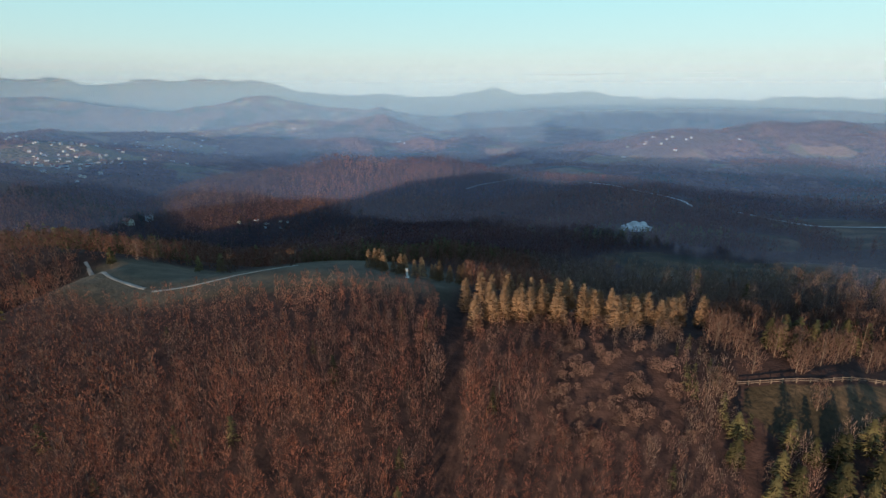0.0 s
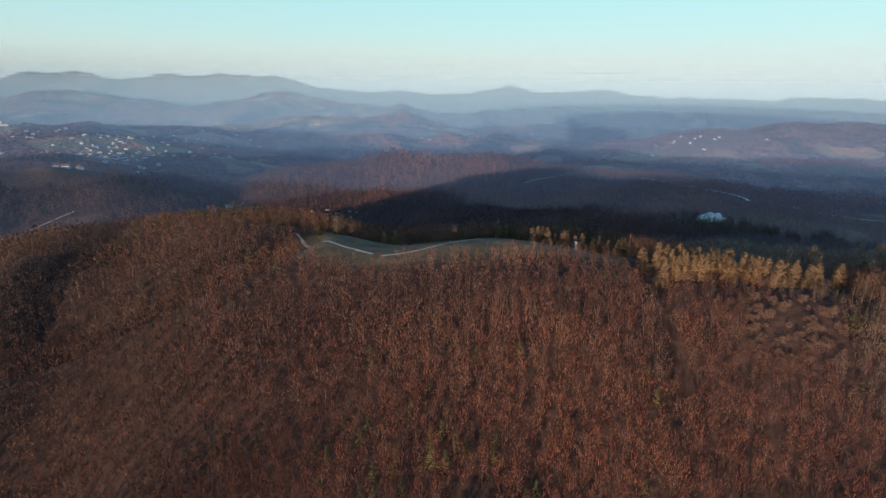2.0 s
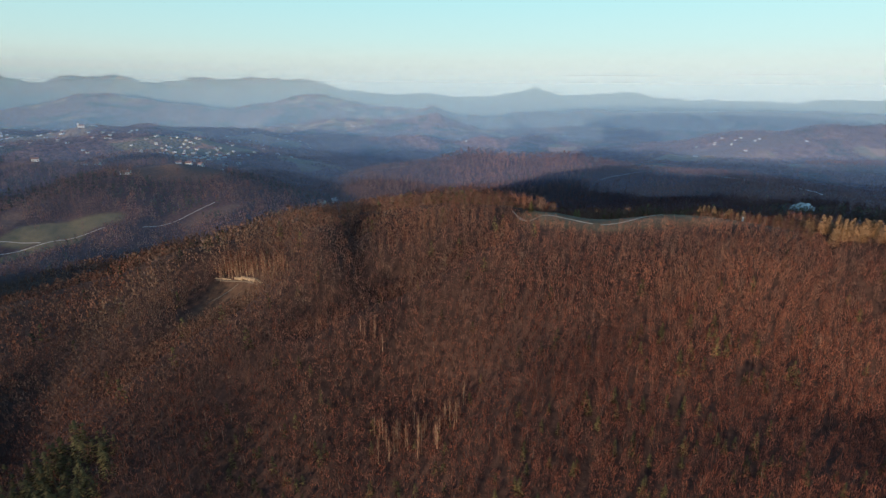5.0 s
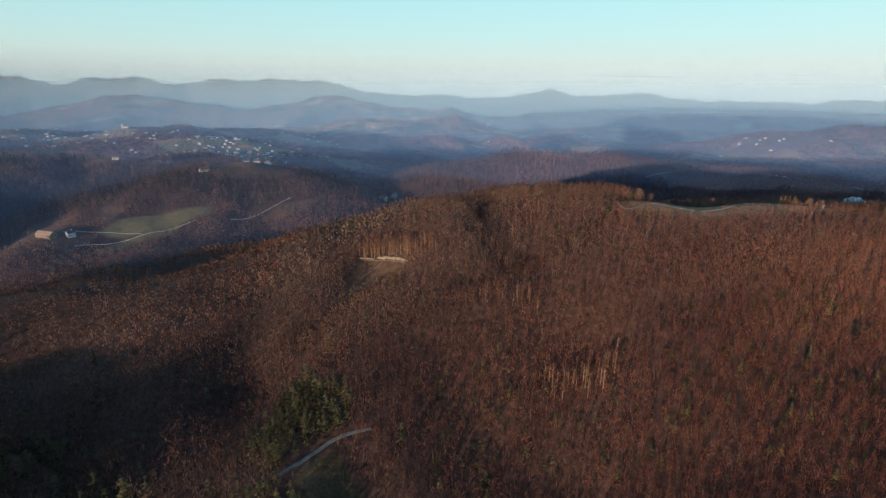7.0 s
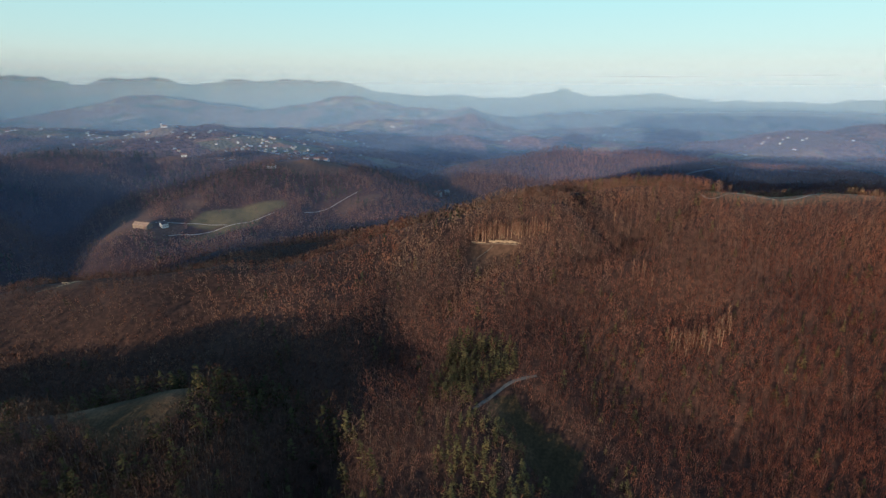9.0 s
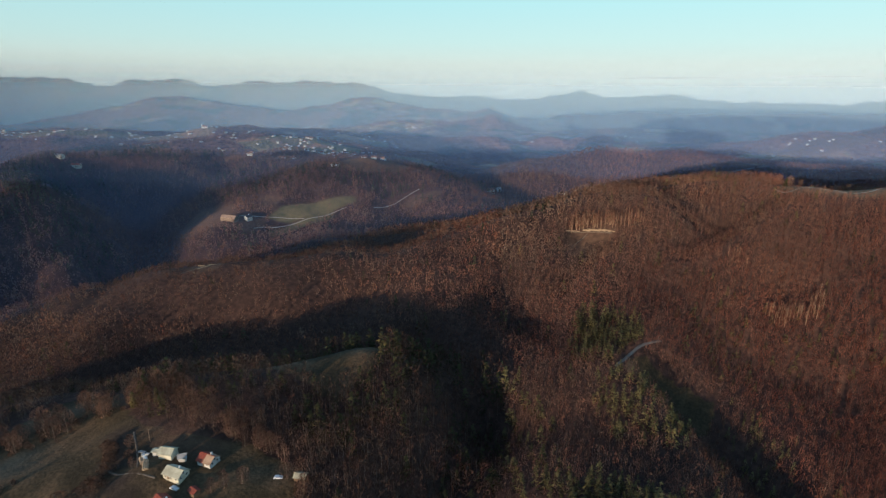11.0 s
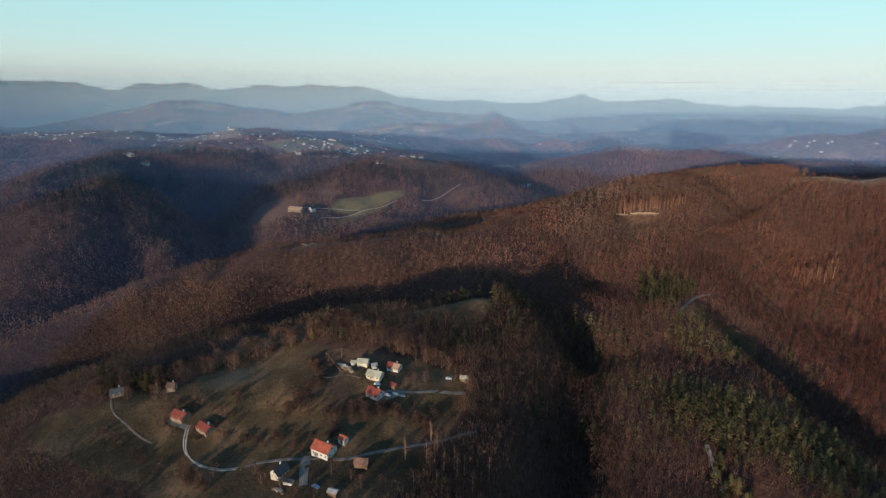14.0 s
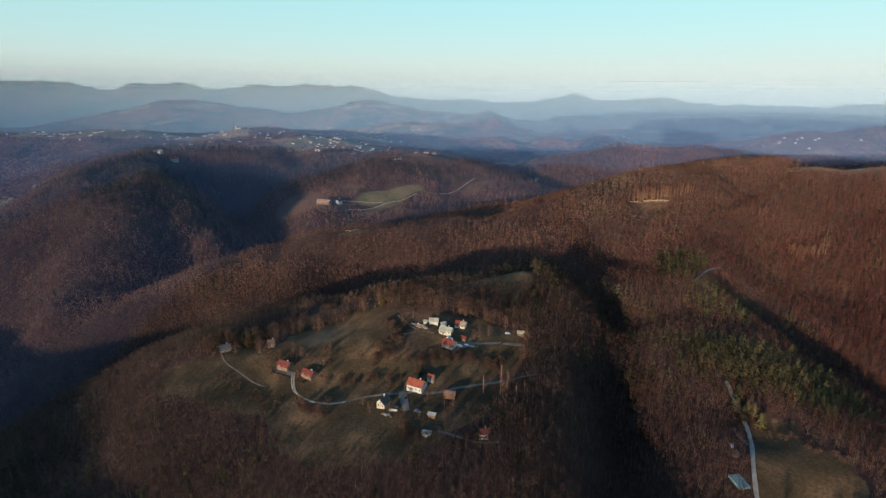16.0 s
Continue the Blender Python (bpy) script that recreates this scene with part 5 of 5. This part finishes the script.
def plant(models, x, y, tall):
    """The first of each model is planted itself, further ones as copies."""
    m = pick.choice(models)
    place = pose(x, y, level(x, y) - 0.1, 0, 0, pick.uniform(0, 360)) @ Matrix.Diagonal((tall * pick.uniform(0.85, 1.2), tall * pick.uniform(0.85, 1.2), tall, 1))
    if m.name not in used:
        used.add(m.name)
        m.matrix_world = place
    else:
        c = copy_thing(m, Matrix.Identity(4))
        c.matrix_basis = place


def row(models, points, n, jitter, low, high):
    for k in range(n):
        u = (k + pick.uniform(0.1, 0.9)) / n * (len(points) - 1)
        i = min(int(u), len(points) - 2)
        a, b, f = points[i], points[i + 1], u - int(u)
        plant(models, a[0] + (b[0] - a[0]) * f + pick.gauss(0, jitter), a[1] + (b[1] - a[1]) * f + pick.gauss(0, jitter), pick.uniform(low, high))


# larches in three loose rows along the wood's edge
for back in (0, 4, 8, 12):
    row(LARCH, [(6, 131 + back), (28, 130 + back), (51, 132 + back), (76, 138 + back)], 16, 1.6, 8.5, 11)
# pines and bare trees of the east slope
row(BARE, [(74, 134), (90, 138), (110, 139), (134, 140)], 34, 2.6, 8, 11)
row(BARE, [(70, 116), (80, 114), (94, 117), (110, 122), (124, 126)], 22, 2.2, 7, 10)
row(PINE, [(80, 122), (92, 125), (106, 128), (124, 134)], 20, 2.6, 7, 10)
for x, y, h in ((69, 121, 12), (70.5, 120, 11), (68, 120, 11), (61, 104, 8), (63, 103, 7), (81, 100, 8)):
    plant(BARE, x, y, h)
for x, y, h in ((76, 86, 9), (85, 90, 9), (65, 80, 8), (82, 83, 9), (72, 87, 7), (73, 80, 9), (77, 78, 8), (64, 84, 7), (60, 93, 7), (57, 87, 7), (69, 90, 8), (88, 86, 9), (90, 93, 8), (70, 77, 9), (79, 88, 7), (96, 88, 9), (60, 79, 7)):
    plant(PINE, x, y, h)
row(LARCH, [(-28, 184), (-8, 176), (10, 168), (24, 160)], 30, 1.4, 6.5, 9.0)
# low growth on the cleared slope
BRUSH = family("shrub", "low reddish brush on the cleared slope", "shrub", "brush", lambda g: bare_tree(g, 260, 0.022, 0.6) * np.array((1, 1, 1.1)) - np.array((0, 0, 0.12)), M_BARE_TREE, 3, 58, 4, 0.012, 0.5, 0.3, (0.45, 1.0))
for _ in range(90):
    plant(BRUSH, pick.uniform(22, 54), pick.uniform(92, 119), pick.uniform(1.4, 3.2))
for _ in range(20):
    plant(SHRUB, pick.uniform(20, 66), pick.uniform(114, 132), pick.uniform(2.0, 3.6))
# single trees on the hilltop pasture
for x, y, h in ((-80, 190, 9), (-84, 192, 8), (-112, 186, 9), (-105, 184, 7), (-60, 200, 9), (-66, 202, 8), (-38, 222, 8), (-46, 226, 8)):
    plant(BARE, x, y, h)
for x, y, h in ((-92, 190, 7), (-118, 180, 7), (-88, 200, 9)):
    plant(PINE, x, y, h)
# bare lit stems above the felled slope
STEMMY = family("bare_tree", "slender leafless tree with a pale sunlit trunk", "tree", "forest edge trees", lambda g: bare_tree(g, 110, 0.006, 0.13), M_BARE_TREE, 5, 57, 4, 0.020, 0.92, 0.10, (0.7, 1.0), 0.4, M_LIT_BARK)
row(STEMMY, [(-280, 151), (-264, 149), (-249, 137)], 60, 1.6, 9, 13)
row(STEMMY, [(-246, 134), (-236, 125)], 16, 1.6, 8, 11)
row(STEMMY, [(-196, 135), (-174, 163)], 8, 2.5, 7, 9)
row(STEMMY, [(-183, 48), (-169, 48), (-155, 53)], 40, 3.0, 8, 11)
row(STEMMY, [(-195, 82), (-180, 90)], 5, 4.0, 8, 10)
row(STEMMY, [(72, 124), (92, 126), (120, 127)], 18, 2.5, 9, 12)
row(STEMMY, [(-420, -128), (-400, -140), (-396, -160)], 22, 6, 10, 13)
# hamlet: garden trees, hedges between the terraces, shrubs on the banks
GARDEN = [(-449, -148, 8), (-441, -150, 7), (-437, -152, 7), (-430, -150, 6), (-476, -150, 6), (-480, -146, 6), (-466, -156, 6), (-500, -150, 8), (-497, -146, 7), (-508, -148, 9), (-512, -142, 8), (-452, -160, 6), (-440, -160, 7), (-458, -165, 6), (-428, -98, 7), (-425, -95, 8), (-420, -92, 7)]
ORCHARD = [(-461, -90, 5), (-470, -78, 6), (-541, -104, 7), (-549, -98, 8), (-556, -96, 7), (-577, -103, 8), (-489, -108, 5), (-522, -106, 7), (-534, -107, 7), (-538, -112, 6), (-508, -113, 6), (-520, -120, 5), (-505, -122, 6), (-536, -118, 6), (-546, -104, 9), (-560, -104, 8), (-528, -102, 7)]
for x, y, h in GARDEN + ORCHARD:
    plant(BARE, x, y, h)
row(SHRUB, [(-478, -72), (-472, -84), (-470, -96), (-476, -106), (-482, -116)], 34, 2.6, 2.6, 5.2)
row(SHRUB, [(-466, -112), (-452, -114), (-440, -116), (-424, -114), (-410, -112)], 44, 2.6, 2.2, 4.8)
row(SHRUB, [(-474, -104), (-462, -106)], 6, 1.5, 1.8, 3)
row(SHRUB, [(-452, -126), (-466, -130), (-480, -128), (-494, -122)], 22, 2.2, 1.8, 3.8)
row(SHRUB, [(-560, -120), (-540, -130), (-526, -140)], 16, 2.4, 1.8, 3.8)
row(SHRUB, [(-504, -58), (-512, -66), (-520, -74)], 10, 1.8, 1.6, 3.0)
row(SHRUB, [(-513, -140), (-506, -148), (-498, -154)], 12, 2.5, 2.5, 5)
row(SHRUB, [(-503, -92), (-509, -98), (-506, -106)], 9, 1.6, 1.6, 3.0)
row(SHRUB, [(-460, -160), (-455, -168), (-448, -172), (-430, -170)], 14, 2.0, 2.2, 4.5)
row(SHRUB, [(-293, -146), (-283, -150), (-280, -162), (-270, -168)], 14, 1.4, 1.8, 3.4)
row(BARE, [(-440, -70), (-425, -74), (-412, -78), (-398, -90), (-400, -106)], 16, 2.5, 7, 11)
# clipped hedge round the low houses, shrub beds on the lawn
row(SHRUB, [(-537, -113), (-532, -117), (-523.8, -121.5)], 16, 0.25, 1.0, 1.5)
row(SHRUB, [(-521.4, -122), (-516, -123.5), (-513, -121.5), (-510, -118)], 14, 0.25, 1.0, 1.5)
for x, y in ((-503, -121), (-502, -120), (-495, -125), (-494, -124), (-493.5, -125.5)):
    plant(SHRUB, x, y, 1.3)
# spruces by the hamlet
row(PINE, [(-492, -42), (-482, -48), (-478, -50)], 4, 3, 8, 12)
row(PINE, [(-574, -88), (-562, -84), (-550, -92)], 9, 3.0, 7, 11)
row(BARE, [(-578, -100), (-565, -92), (-552, -84), (-527, -70), (-509, -54), (-485, -48), (-466, -48)], 62, 2.6, 8, 12.5)
row(BARE, [(-466, -50), (-450, -62), (-432, -68), (-414, -74)], 20, 3.5, 7, 11)
row(SHRUB, [(-560, -90), (-530, -76), (-512, -60), (-488, -54)], 14, 2.0, 1.8, 3.6)
row(SHRUB, [(-536, -106), (-522, -106), (-508, -112), (-506, -124)], 14, 1.6, 1.6, 3.0)
row(PINE, [(-300, -122), (-296, -132), (-290, -138)], 8, 2.5, 8, 11)


# ---- thin cloud bands low over the horizon ----
def cloud_band(x0, x1, y, z0, z1, thick):
    bm = bmesh.new()
    rows = []
    for k in range(41):
        u = k / 40
        half = thick * (0.15 + math.sin(math.pi * u) ** 0.7) * (1 + 0.45 * noise.noise(Vector((u * 9, z0, 0))))
        rows.append([bm.verts.new((x0 + (x1 - x0) * u, y + q * thick * 3, z0 + (z1 - z0) * u + half * v + thick * noise.noise(Vector((u * 5, 3, z0))))) for q, v in ((-1, 0), (0, 1), (1, 0), (0, -1))])
    for a, b in zip(rows, rows[1:]):
        for j in range(4):
            bm.faces.new((a[j], b[j], b[(j + 1) % 4], a[(j + 1) % 4]))
    me = bpy.data.meshes.new("cloud")
    bm.to_mesh(me)
    bm.free()
    me.polygons.foreach_set("use_smooth", np.ones(len(me.polygons), bool))
    me.materials.append(M_CLOUD)
    tagged(new("cloud", me), "thin grey band of cloud low over the horizon", "cloud", kind="structure")


M_CLOUD = plain("cloud", (0.72, 0.71, 0.73), 0.03, 0.002)
cloud_band(650, 1760, 4900, 327, 336, 3.0)
cloud_band(2060, 2900, 4900, 345, 352, 2.2)
cloud_band(1500, 3300, 4900, 300, 304, 2.0)


# ---- clutter of the hamlet ----
def crate_pile(label, x, y, turn, n, seed):
    base = new("timber_pile")
    base.matrix_world = pose(x, y, level(x, y), 0, 0, turn)
    tagged(base, label, "timber pile")
    g = random.Random(seed)
    for k in range(n):
        bm = bmesh.new()
        l, w, h = g.uniform(0.9, 2.4), g.uniform(0.5, 1.1), g.uniform(0.3, 0.9)
        box(bm, -l / 2, l / 2, -w / 2, w / 2, -0.2, h)
        bmesh.ops.bevel(bm, geom=bm.edges[:], offset=0.04, segments=1, affect="EDGES")
        part("stack", bm, g.choice((M_WOOD, M_STONE, M_GREY)), base).matrix_basis = pose((k - n / 2) * 1.5, g.uniform(-.8, .8), 0, 0, 0, g.uniform(-40, 40))


crate_pile("pale timber and rubble piled below the barn", -457, -88, -52, 6, 1)
crate_pile("pale stones and boards piled beside the barn", -461, -82, -40, 4, 2)
crate_pile("boards and stones piled in the garden", -466, -156, -14, 4, 3)
crate_pile("boards and stones piled beside the red-roofed house", -430, -103, -20, 4, 4)
